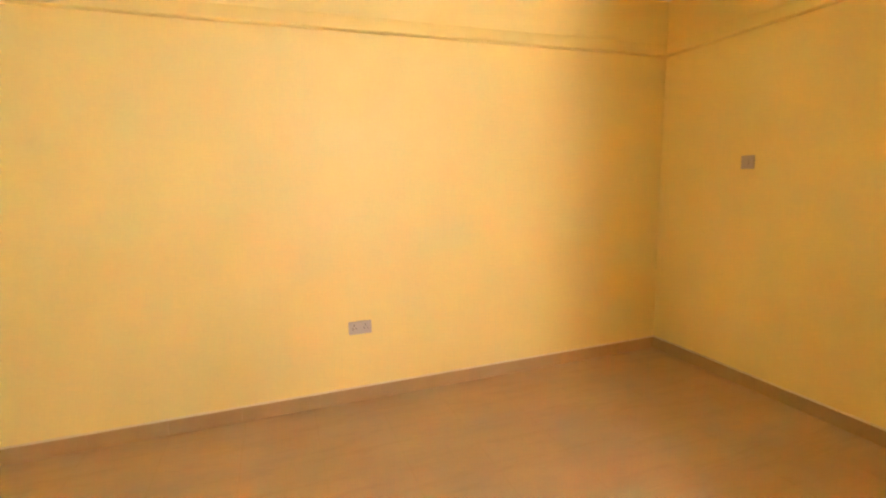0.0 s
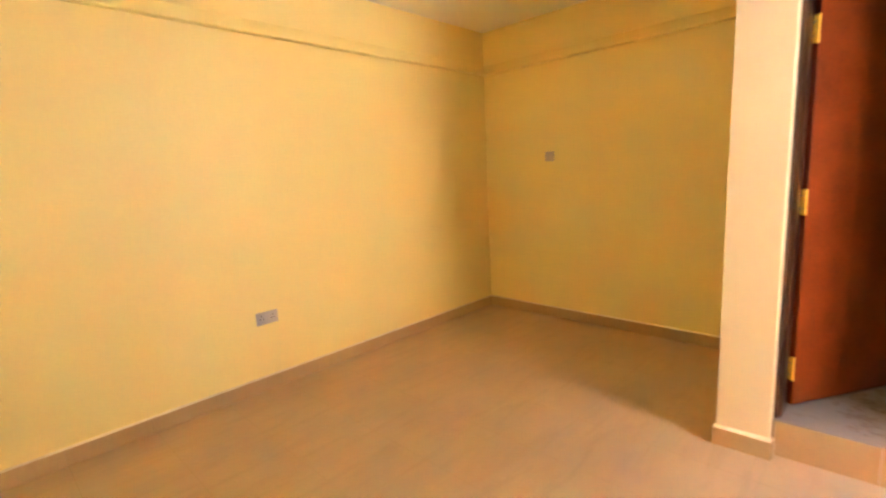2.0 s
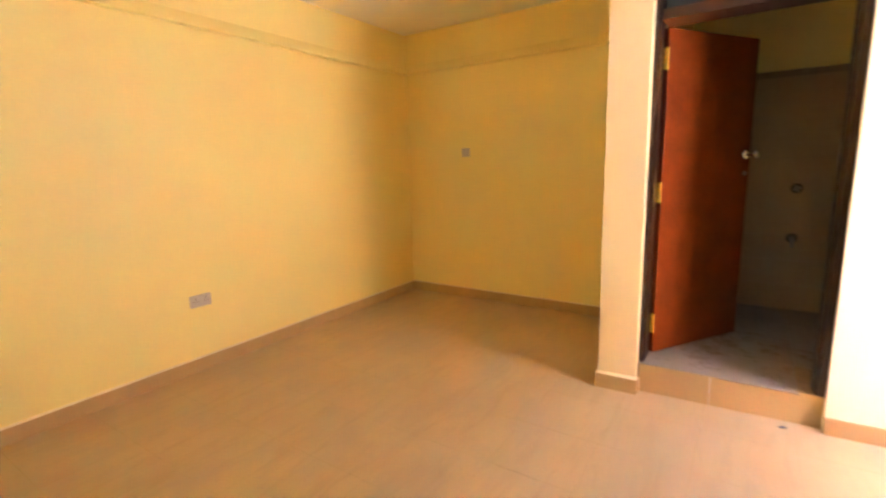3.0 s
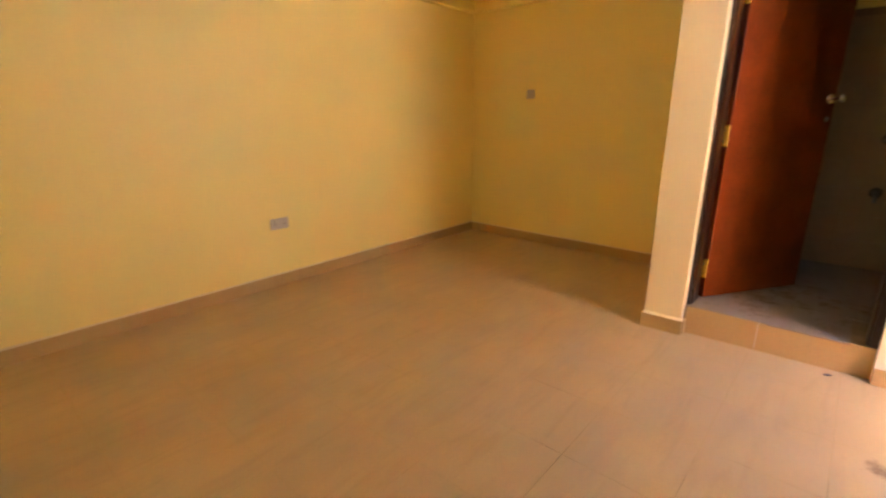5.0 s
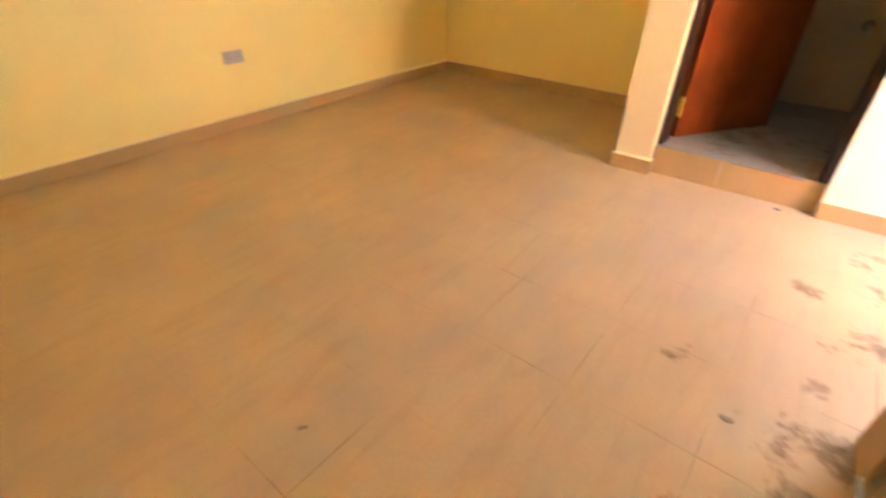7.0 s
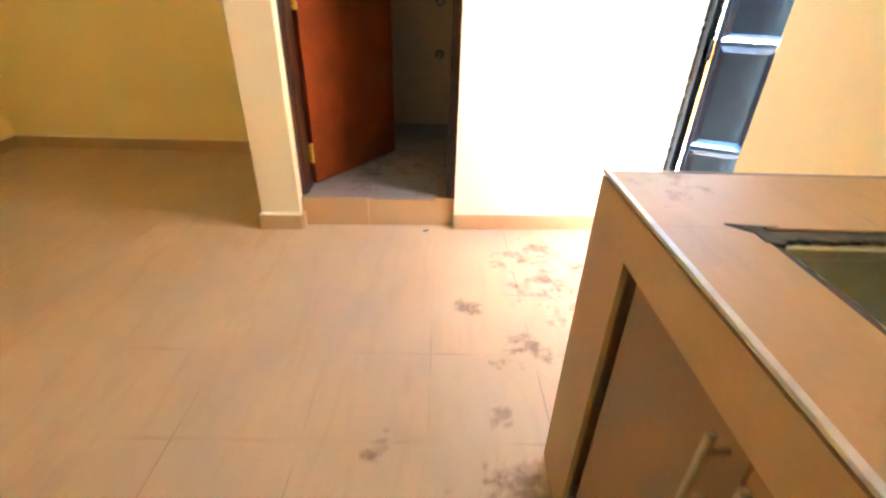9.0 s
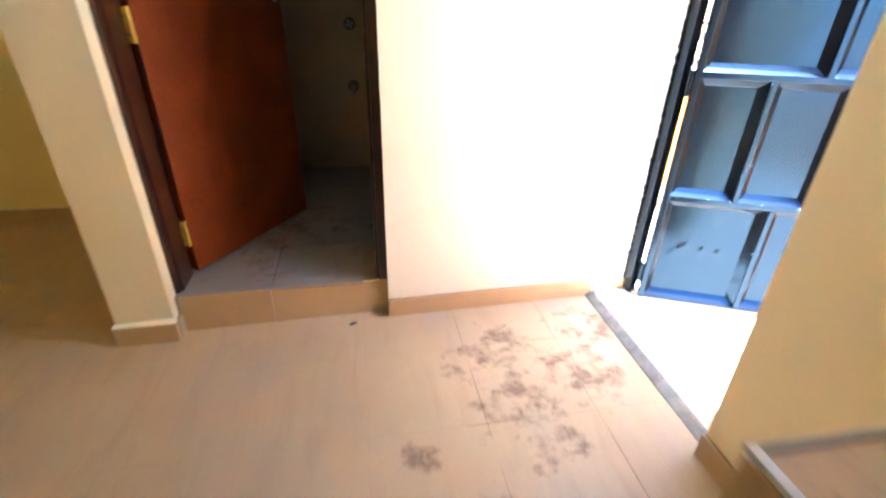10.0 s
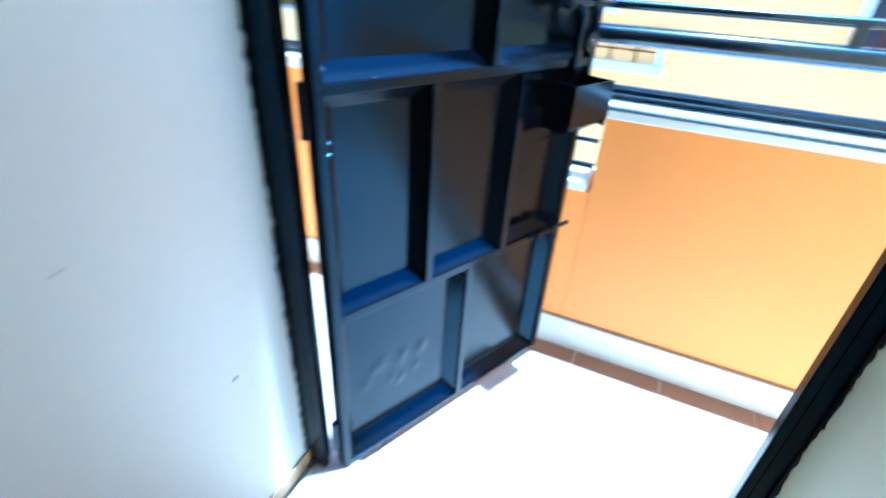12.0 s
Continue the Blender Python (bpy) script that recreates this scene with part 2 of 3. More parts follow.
def rod(a, b, r, sides=12, bm=None, r2=None):
    """A round bar from a to b."""
    bm = bm or bmesh.new()
    a, b = Vector(a), Vector(b)
    turn = (b - a).to_track_quat("Z", "Y").to_matrix().to_4x4()
    bmesh.ops.create_cone(bm, cap_ends=True, segments=sides, radius1=r, radius2=r if r2 is None else r2, depth=(b - a).length,
                          matrix=Matrix.Translation((a + b) / 2) @ turn)
    return bm


def mesh_from(name, bm, mat, smooth=False, sharp=35):
    bmesh.ops.recalc_face_normals(bm, faces=bm.faces[:])
    me = bpy.data.meshes.new(name)
    bm.to_mesh(me)
    bm.free()
    me.materials.append(mat)
    if smooth:
        me.shade_smooth()
        me.set_sharp_from_angle(angle=radians(sharp))
    return me


def part(name, bm, mat, parent=None, label="", smooth=False, sharp=35):
    ob = new(name, mesh_from(name, bm, mat, smooth, sharp))
    ob.parent = parent
    return tagged(ob, label)


def thing(name, label, category, at=(0, 0, 0), turn=0.0, group=""):
    ob = new(name)
    ob.empty_display_size = 0.1
    ob.matrix_world = pose(*at, 0, 0, turn)
    return tagged(ob, label, category, group)


def setting(name, bm, mat, label, category, smooth=False):
    return tagged(part(name, bm, mat, None, label, smooth), label, category, "", "structure")


def piece(name, me, parent, m):
    ob = new(name, me)
    ob.parent = parent
    ob.matrix_basis = m
    return ob


# ---- the plan ----
EAST, SILL, EAST_OUT = 4.55, 4.615, 4.83
FX0, FX1 = 4.785, 4.832
SOUTH, CEIL = -4.83, 2.75
PILLAR_L, PILLAR_R, DOOR_R = 2.472, 2.692, 3.588
DOOR_S, DOOR_N, DOOR_TOP = -2.20, -1.247, 2.16
BATH_BACK, BATH_FLOOR = 0.37, 0.175
THICK = 0.24


def face(x):
    """The bathroom wall stands a little askew to the rest."""
    return -1.345 + 0.042 * (x - PILLAR_L)


setting("wall_west", box(-0.2, 0, SOUTH - 0.2, 0.2, -0.15, CEIL), CREAM, "cream painted plaster wall of the room", "wall")
setting("wall_north", box(0, PILLAR_L, 0, 0.2, -0.15, CEIL), CREAM, "cream painted plaster wall of the alcove", "wall")
setting("wall_south", box(0, EAST_OUT, SOUTH - 0.2, SOUTH, -0.15, CEIL), CREAM, "cream painted plaster wall behind the kitchen", "wall")
setting("wall_bathroom_side", prism([(PILLAR_L, face(PILLAR_L)), (PILLAR_R, face(PILLAR_R)), (PILLAR_R, BATH_BACK), (PILLAR_L, BATH_BACK)], -0.15, CEIL),
        PILLAR, "light cream plaster wall end beside the bathroom door", "wall")
setting("wall_bathroom_front", prism([(DOOR_R, face(DOOR_R)), (EAST_OUT, face(EAST_OUT)), (EAST_OUT, face(EAST_OUT) + THICK), (DOOR_R, face(DOOR_R) + THICK)], -0.15, CEIL),
        PALE, "pale off-white wall between bathroom and entrance", "wall")
setting("wall_bathroom_lintel", prism([(PILLAR_R, face(PILLAR_R)), (DOOR_R, face(DOOR_R)), (DOOR_R, face(DOOR_R) + THICK), (PILLAR_R, face(PILLAR_R) + THICK)], 2.52, CEIL),
        CREAM, "cream plaster above the bathroom door", "wall")
setting("wall_bathroom_back", box(PILLAR_L, EAST_OUT, BATH_BACK, BATH_BACK + 0.2, -0.15, CEIL), CREAM, "cream plaster above tiles in the bathroom", "wall")
setting("wall_east_bathroom", box(EAST + 0.07, EAST_OUT, face(EAST_OUT) + THICK, BATH_BACK, -0.15, CEIL), CREAM, "cream bathroom end wall", "wall")
setting("wall_east", prism([(EAST, SOUTH), (EAST_OUT, SOUTH), (EAST_OUT, DOOR_S - 0.012), (FX0, DOOR_S - 0.012), (EAST, DOOR_S)], -0.15, CEIL),
        EAST_LIT, "light cream wall beside the entrance above the counter", "wall")
setting("wall_east_lintel", box(EAST, EAST_OUT, DOOR_S, face(EAST_OUT) - 0.004, DOOR_TOP, CEIL), CREAM, "cream plaster above the entrance", "wall")
setting("ceiling", box(-0.2, EAST_OUT, SOUTH - 0.2, BATH_BACK + 0.2, CEIL, CEIL + 0.16), CEILING, "plain white painted ceiling", "ceiling")

# a plaster ledge runs round the room high on the walls: square below, sloping back to the wall above
def ledge(name, length, turn, x, y):
    profile = [(0, 2.343), (0.034, 2.345), (0.040, 2.352), (0.038, 2.362), (0.018, 2.405), (0.005, 2.430), (0, 2.436)]
    bm = bmesh.new()
    steps = 40
    rings = []
    for i in range(steps + 1):
        u = length * i / steps
        sag = 0.004 * noise.noise((u * 1.3, x, y)) + 0.002 * noise.noise((u * 7, x, y))
        rings.append([bm.verts.new((u, -d + (0 if k in (0, 6) else sag * 0.6), z + sag)) for k, (d, z) in enumerate(profile)])
    for p, q in zip(rings, rings[1:]):
        for k in range(len(profile) - 1):
            bm.faces.new((p[k], p[k + 1], q[k + 1], q[k]))
    for end in (rings[0], rings[-1]):
        bm.faces.new(end)
    ob = setting(name, bm, CREAM, "thin raised plaster ledge high on the wall", "trim", True)
    ob.matrix_world = pose(x, y, 0, 0, 0, turn)


ledge("trim_west", -SOUTH, 90, 0, SOUTH)
ledge("trim_north", PILLAR_L, 0, 0, 0)

# ---- bathroom shell ----
bath_floor = setting("floor_bathroom", prism([(PILLAR_R, face(PILLAR_R) + 0.05), (DOOR_R, face(DOOR_R) + 0.05), (DOOR_R, face(DOOR_R) + THICK), (EAST + 0.07, face(EAST + 0.07) + THICK), (EAST + 0.07, BATH_BACK), (PILLAR_R, BATH_BACK)], -0.1, BATH_FLOOR - 0.008),
                     GROUT, "raised bathroom floor with grey tiles", "floor")
wall_tiles = setting("wall_tiling_bathroom", box(PILLAR_R, EAST + 0.07, BATH_BACK - 0.006, BATH_BACK, BATH_FLOOR, 2.03), GROUT, "grey ceramic wall tiles in the bathroom", "wall tiles")

side_tiles = setting("wall_tiling_side", box(PILLAR_R, PILLAR_R + 0.006, face(PILLAR_R) + THICK + 0.035, BATH_BACK - 0.006, BATH_FLOOR, 2.03), GROUT, "grey ceramic wall tiles in the bathroom", "wall tiles")
front_tiles = setting("wall_tiling_front", prism([(DOOR_R + 0.01, face(DOOR_R) + THICK), (EAST + 0.07, face(EAST + 0.07) + THICK), (EAST + 0.07, face(EAST + 0.07) + THICK + 0.01), (DOOR_R + 0.01, face(DOOR_R) + THICK + 0.01)], BATH_FLOOR, 2.03), BATH_WALL, "grey ceramic wall tiles in the bathroom", "wall tiles")

# ---- bathroom door frame and leaf ----
frame_y0, frame_y1 = face(PILLAR_R) + 0.07, face(PILLAR_R) + THICK + 0.03
bath_frame = tagged(thing("door_frame", "dark varnished wooden door frame with fanlight", "door frame", (PILLAR_R, frame_y0, BATH_FLOOR)), kind="structure")
w, d = DOOR_R - PILLAR_R, frame_y1 - frame_y0


def jamb(x0, x1, stop0, stop1):
    bm = box(x0, x1, 0, d - 0.045, 0, 2.34, 0.004)
    box(stop0, stop1, 0.02, d - 0.045, 0, 2.34, 0.003, bm)
    box(x0 if x0 < 0.1 else x0 + 0.012, x1 - 0.012 if x0 < 0.1 else x1, d - 0.045, d, 0, 2.34, 0.003, bm)
    return bm


part("jamb", jamb(0.0, 0.020, 0.020, 0.029), DARK_WOOD, bath_frame)
part("jamb", jamb(w - 0.035, w, w - 0.048, w - 0.035), DARK_WOOD, bath_frame)
part("transom", box(0.035, w - 0.035, 0, d, 1.955, 2.01, 0.004), DARK_WOOD, bath_frame)
part("head", box(0.035, w - 0.035, 0, d, 2.30, 2.34, 0.004), DARK_WOOD, bath_frame)
part("fanlight_pane", box(0.035, w - 0.035, d * 0.5, d * 0.5 + 0.006, 2.01, 2.30), GLASS_DARK, bath_frame, "dark fanlight glass")

hinge_at, free_at = Vector((2.737, -1.10)), Vector((3.161, -0.432))
leaf_turn = math.degrees(math.atan2(free_at.y - hinge_at.y, free_at.x - hinge_at.x))
LEAF_W = 0.80
bath_door = thing("bathroom_door", "reddish brown flush wooden door standing half open", "door", (hinge_at.x, hinge_at.y, BATH_FLOOR + 0.008), leaf_turn)
leaf = part("leaf", box(0.010, LEAF_W, 0, 0.04, 0, 1.945, 0.003), RED_WOOD, bath_door)
for z in (0.195, 1.015, 1.775):
    bm = box(-0.042, -0.002, -0.006, -0.003, z - 0.058, z + 0.058, 0.001)
    rod((0, -0.006, z - 0.06), (0, -0.006, z + 0.06), 0.007, 10, bm)
    hinge = part("hinge", bm, BRASS, bath_door, "yellow brass butt hinge", True)
    hinge.matrix_basis = pose(0, 0, 0, 0, 0, -leaf_turn)
    bm = bmesh.new()
    for dx, dz in ((-0.014, -0.03), (-0.022, 0.0), (-0.014, 0.03)):
        rod((dx, -0.0055, z + dz), (dx, -0.0075, z + dz), 0.004, 8, bm)
    part("screw", bm, DULL_METAL, hinge, "", True)
for side in (1, -1):
    y = 0.04 if side > 0 else 0.0
    kx, kz = LEAF_W - 0.045, 1.225
    bm = rod((kx, y, kz), (kx, y + side * 0.006, kz), 0.030, 20, None, 0.026)
    rod((kx, y + side * 0.006, kz), (kx, y + side * 0.050, kz), 0.010, 14, bm)
    bmesh.ops.create_uvsphere(bm, u_segments=18, v_segments=12, radius=0.026, matrix=Matrix.Translation((kx, y + side * 0.066, kz)) @ Matrix.Diagonal((1, 0.8, 1, 1)))
    part("door_knob", bm, CHROME, bath_door, "round chrome door knob", True)
    part("keyhole_plate", rod((kx, y, kz - 0.12), (kx, y + side * 0.004, kz - 0.12), 0.016, 14), DULL_METAL, bath_door, "", True)
part("latch", box(LEAF_W, LEAF_W + 0.028, 0.012, 0.026, 1.205, 1.23, 0.002), CHROME, bath_door, "chrome latch bolt")

# ---- shower fittings on the bathroom wall ----
def valve(z, lever):
    t = thing("shower_valve", "dull chrome valve on the grey tiled wall", "tap", (3.478, BATH_BACK - 0.006, z), 0, "shower fittings")
    part("flange", rod((0, 0, 0), (0, -0.012, 0), 0.046, 20, None, 0.036), TARNISH, t, "", True)
    part("stem", rod((0, -0.012, 0), (0, -0.05, 0), 0.018, 12), TARNISH, t, "", True)
    if lever:
        bm = bmesh.new()
        for a in range(4):
            c, s = math.cos(a * math.pi / 2 + 0.4), math.sin(a * math.pi / 2 + 0.4)
            rod((0, -0.056, 0), (0.03 * c, -0.056, 0.03 * s), 0.007, 8, bm)
        rod((0, -0.045, 0), (0, -0.066, 0), 0.014, 12, bm)
        part("cross_handle", bm, DULL_METAL, t, "", True)
    else:
        bm = rod((0, -0.045, 0), (0, -0.10, -0.02), 0.013, 12)
        rod((0, -0.10, -0.02), (0, -0.105, -0.06), 0.011, 12, bm)
        part("spout", bm, DULL_METAL, t, "", True)


valve(1.145, True)
valve(0.757, False)

# ---- sockets and switches ----
def plate(name, label, category, at, turn, width, gangs, dark):
    t = thing(name, label, category, at, turn)
    part("plate", box(-width / 2, width / 2, -0.010, 0.0, -0.043, 0.043, 0.003), PLASTIC, t)
    for i in range(gangs):
        cx = (i - (gangs - 1) / 2) * width / gangs
        if dark:
            for dx, dz in ((0, 0.018), (-0.011, -0.004), (0.011, -0.004)):
                part("slot", box(cx + dx - 0.003, cx + dx + 0.003, -0.0115, -0.009, dz - 0.005, dz + 0.005), SOCKET_DARK, t)
            part("rocker", box(cx + 0.018, cx + 0.030, -0.014, -0.009, 0.018, 0.036, 0.001), PLASTIC, t)
        else:
            part("rocker", box(cx - 0.012, cx + 0.012, -0.015, -0.009, -0.02, 0.02, 0.002), PLASTIC, t)


plate("double_socket", "greyish white plastic double wall socket", "socket", (0, -2.476, 0.502), 90, 0.15, 2, True)
plate("wall_switch_box", "small pale plastic switch high on the wall", "switch", (0.735, 0, 1.516), 0, 0.088, 1, False)
plate("light_switch", "pale plastic light switch beside the bathroom door", "switch", (3.775, face(3.775), 1.46), 1.6, 0.088, 2, False)

# ---- kitchen counter ----
CX, CN, CT = 3.842, -2.838, 0.950
counter = thing("kitchen_counter", "beige tiled masonry kitchen counter with two cupboards", "counter", (0, 0, 0))
part("end_wall", box(CX + 0.06, EAST, CN - 0.10, CN, 0, CT - 0.012), COUNTER_TILE, counter)
part("top_rail", box(CX, CX + 0.06, SOUTH, CN, 0.838, CT - 0.012), COUNTER_TILE, counter)
part("post", box(CX, CX + 0.014, CN - 0.198, CN, 0.0, 0.838), COUNTER_TILE, counter)
part("post", box(CX, CX + 0.06, -4.02, -3.795, 0.0, 0.838, 0.002), COUNTER_TILE, counter)
part("post", box(CX, CX + 0.06, SOUTH, -4.70, 0.0, 0.838, 0.002), COUNTER_TILE, counter)
part("plinth", box(CX - 0.012, CX + 0.06, SOUTH, CN - 0.20, 0.0, 0.045, 0.002), COUNTER_TILE, counter)
part("plinth_trim", box(CX - 0.016, CX + 0.0, SOUTH, CN - 0.20, 0.045, 0.053, 0.002), PVC, counter, "white plastic edge strip")
part("back_board", box(EAST - 0.02, EAST, SOUTH, CN - 0.1, 0.0, CT - 0.05), BOARD, counter)
for a, b, hand in ((-3.443, -3.072, -1), (-3.795, -3.446, 1), (-4.36, -4.022, -1), (-4.70, -4.363, 1)):
    cab_door = part("cupboard_door", box(CX + 0.018, CX + 0.036, a, b, 0.05, 0.824, 0.002), BOARD, counter, "brown wood-grain cupboard door")
    hy = a + 0.035 if hand < 0 else b - 0.035
    bm = rod((CX - 0.014, hy, 0.662), (CX - 0.014, hy, 0.822), 0.0065, 12)
    for z in (0.695, 0.79):
        rod((CX - 0.014, hy, z), (CX + 0.020, hy, z), 0.005, 10, bm)
    part("bar_handle", bm, HANDLE, cab_door, "slim dull metal bar handle", True)

# the worktop is laid round the sink opening
SX0, SX1, SY0, SY1 = 4.010, 4.47, -3.90, -3.10
worktop = thing("worktop", "beige tiled worktop with white plastic edge trim", "worktop", (0, 0, 0))
bm = box(CX + 0.008, SX0, SOUTH, CN - 0.002, CT - 0.012, CT - 0.004)
box(SX1, EAST, SOUTH, CN - 0.002, CT - 0.012, CT - 0.004, 0, bm)
box(SX0, SX1, SY1, CN - 0.002, CT - 0.012, CT - 0.004, 0, bm)
box(SX0, SX1, SOUTH, SY0, CT - 0.012, CT - 0.004, 0, bm)
part("bed", bm, MORTAR, worktop)
part("edge_trim", box(CX - 0.002, CX + 0.010, SOUTH, CN + 0.002, CT - 0.005, CT + 0.003, 0.002), PVC, worktop, "white plastic edge strip")
part("edge_trim", box(CX + 0.010, EAST, CN - 0.006, CN + 0.001, CT - 0.006, CT + 0.001, 0.002), CONCRETE, worktop, "dull grey edge strip")
def worktop_tile(x0, x1, y0, y1):
    part("tile", box(x0 + 0.0003, x1 - 0.0003, y0 + 0.0003, y1 - 0.0003, CT - 0.004, CT), COUNTER_TILE, worktop)


ys = [CN - 0.010, SY1, -3.50, SY0, -4.30, SOUTH]
for i in range(5):
    y1, y0 = ys[i], ys[i + 1]
    if i in (1, 2):
        worktop_tile(CX + 0.012, SX0, y0, y1)
        worktop_tile(SX1, EAST, y0, y1)
    else:
        worktop_tile(CX + 0.012, 4.24, y0, y1)
        worktop_tile(4.24, EAST, y0, y1)

sink = thing("kitchen_sink", "stainless steel sink set into the worktop", "sink", (SX0, SY0, CT - 0.03))
sw, sl = SX1 - SX0, SY1 - SY0
bm = box(0, sw, 0, 0.045, 0, 0.02, 0.004)
box(0, sw, sl - 0.05, sl - 0.012, 0, 0.02, 0.004, bm)
box(0.0, 0.03, 0.045, sl - 0.05, 0, 0.02, 0.004, bm)
box(sw - 0.05, sw, 0.045, sl - 0.05, 0, 0.02, 0.004, bm)
part("rim", bm, STEEL, sink)
bm = box(0.03, sw - 0.05, 0.045, sl - 0.05, -0.17, -0.165)
for x0, x1, y0, y1 in ((0.026, 0.030, 0.045, sl - 0.05), (sw - 0.05, sw - 0.046, 0.045, sl - 0.05), (0.03, sw - 0.05, 0.041, 0.045), (0.03, sw - 0.05, sl - 0.05, sl - 0.046)):
    box(x0, x1, y0, y1, -0.17, 0.0, 0, bm)
part("basin", bm, STEEL, sink)
part("drain", rod((sw / 2, sl / 2, -0.165), (sw / 2, sl / 2, -0.160), 0.04, 20), CHROME, sink, "", True)


def ragged(length, wide, seed):
    """A strip of broken mortar, straight along one side and uneven along the other."""
    inner, outer = [], []
    for i in range(61):
        u = length * i / 60
        inner.append((u, -wide - 0.6 * wide * noise.noise((u * 14, seed, 0)) - 0.3 * wide * noise.noise((u * 60, seed + 3.4, 0))))
        outer.append((u, -0.001))
    return prism(inner + outer[::-1], 0.0, 0.026)


north_edge = part("mortar_edge", ragged(sw, 0.036, 1.7), MORTAR, sink, "rough dark mortar along the cut edge")
north_edge.matrix_basis = pose(0, sl, 0)
west_edge = part("mortar_edge", ragged(sl - 0.06, 0.016, 8.3), MORTAR, sink, "rough dark mortar along the cut edge")
west_edge.matrix_basis = pose(0, 0, 0, 0, 0, 90)
# the tile is broken to a point at the corner, and mortar shows there
rng = random.Random(11)
tip = [(-0.040, sl + 0.012), (-0.026, sl - 0.004), (-0.006, sl - 0.02), (-0.005, sl - 0.05), (0.02, sl - 0.06), (0.02, sl - 0.0), (0.05, sl + 0.004), (0.03, sl + 0.007), (-0.01, sl + 0.006)]
part("mortar_corner", prism([(x + rng.uniform(-0.003, 0.003), y + rng.uniform(-0.003, 0.003)) for x, y in tip], 0.024, 0.0315), MORTAR, sink, "rough dark mortar at the broken corner")

# ---- entrance ----
setting("threshold", box(SILL, EAST_OUT + 0.02, DOOR_S, face(EAST) - 0.012, -0.1, 0.022, 0.003), OUT_TILE, "pale raised threshold with a worn edge", "threshold")
bm = bmesh.new()
ends = [[bm.verts.new((x, y, z)) for x, z in ((SILL - 0.042, -0.01), (SILL - 0.042, 0.004), (SILL - 0.036, 0.008), (SILL - 0.012, 0.022), (SILL, 0.025), (SILL, -0.01))] for y in (DOOR_S, face(SILL) - 0.02)]
for e in ends:
    bm.faces.new(e)
for k in range(6):
    bm.faces.new((ends[0][k], ends[0][(k + 1) % 6], ends[1][(k + 1) % 6], ends[1][k]))
setting("trim_threshold", bm, DIRTY_STRIP, "dirty grey metal edge strip at the entrance", "trim")

steel_frame = tagged(thing("entrance_frame", "black painted steel door frame", "door frame", (FX0, DOOR_N, 0.022)), kind="structure")
fw, ft = FX1 - FX0, DOOR_TOP - 0.022


def steel_jamb(y0, y1, rebate):
    bm = box(0, fw, y0, y1, 0, ft, 0.002)
    a, b = (y0 - 0.014, y0) if rebate < 0 else (y1, y1 + 0.014)
    box(0.0, fw - 0.026, a, b, 0, ft, 0.0015, bm)
    return bm


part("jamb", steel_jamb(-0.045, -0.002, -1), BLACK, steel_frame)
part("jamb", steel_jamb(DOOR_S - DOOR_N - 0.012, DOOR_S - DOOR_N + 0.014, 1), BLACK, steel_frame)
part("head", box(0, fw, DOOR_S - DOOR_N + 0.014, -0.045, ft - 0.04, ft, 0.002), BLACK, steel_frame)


def smear(y, x, side):
    """An uneven lick of black paint past the frame's edge onto the plaster."""
    bm = bmesh.new()
    last = None
    for i in range(260):
        z = 0.03 + 2.1 * i / 259
        reach = 0.007 + 0.007 * noise.noise((z * 8, side * 3.1, 0)) + 0.008 * noise.noise((z * 47, side, 4)) + 0.005 * noise.noise((z * 130, side, 9))
        pair = (bm.verts.new((x + 0.001, y, z)), bm.verts.new((x - max(0.001, reach), y, z)), bm.verts.new((x - max(0.001, reach), y + side * 0.0015, z)), bm.verts.new((x + 0.001, y + side * 0.0015, z)))
        if last:
            for a, b in ((0, 1), (1, 2), (2, 3), (3, 0)):
                bm.faces.new((last[a], last[b], pair[b], pair[a]))
        else:
            bm.faces.new(pair)
        last = pair
    bm.faces.new(last)
    return bm


setting("trim_paint_smear", smear(DOOR_S - 0.011, FX0, 1), BLACK_SMEAR, "ragged black paint edge beside the frame", "paint edge")
setting("trim_paint_smear", smear(face(FX0), FX0, -1), BLACK_SMEAR, "ragged black paint edge beside the frame", "paint edge")

# the steel leaf: pressed panels between welded bars
lh, lf = Vector((4.815, -1.345)), Vector((5.584, -1.682))
STEEL_W, STEEL_H = (lf - lh).length, 2.03
steel_door = thing("entrance_door", "black glossy steel panel door standing open outward", "door", (lh.x, lh.y, 0.030), math.degrees(math.atan2(lf.y - lh.y, lf.x - lh.x)))
# local: x along the leaf, -y towards the room
BAR = 0.022
ROWS = ((0.0, 0.520, (0.0, 0.435, STEEL_W)), (0.520, 1.035, (0.0, 0.283, 0.566, STEEL_W)), (1.035, 1.52, (0.0, 0.455, STEEL_W)), (1.52, STEEL_H, (0.0, 0.283, 0.566, STEEL_W)))


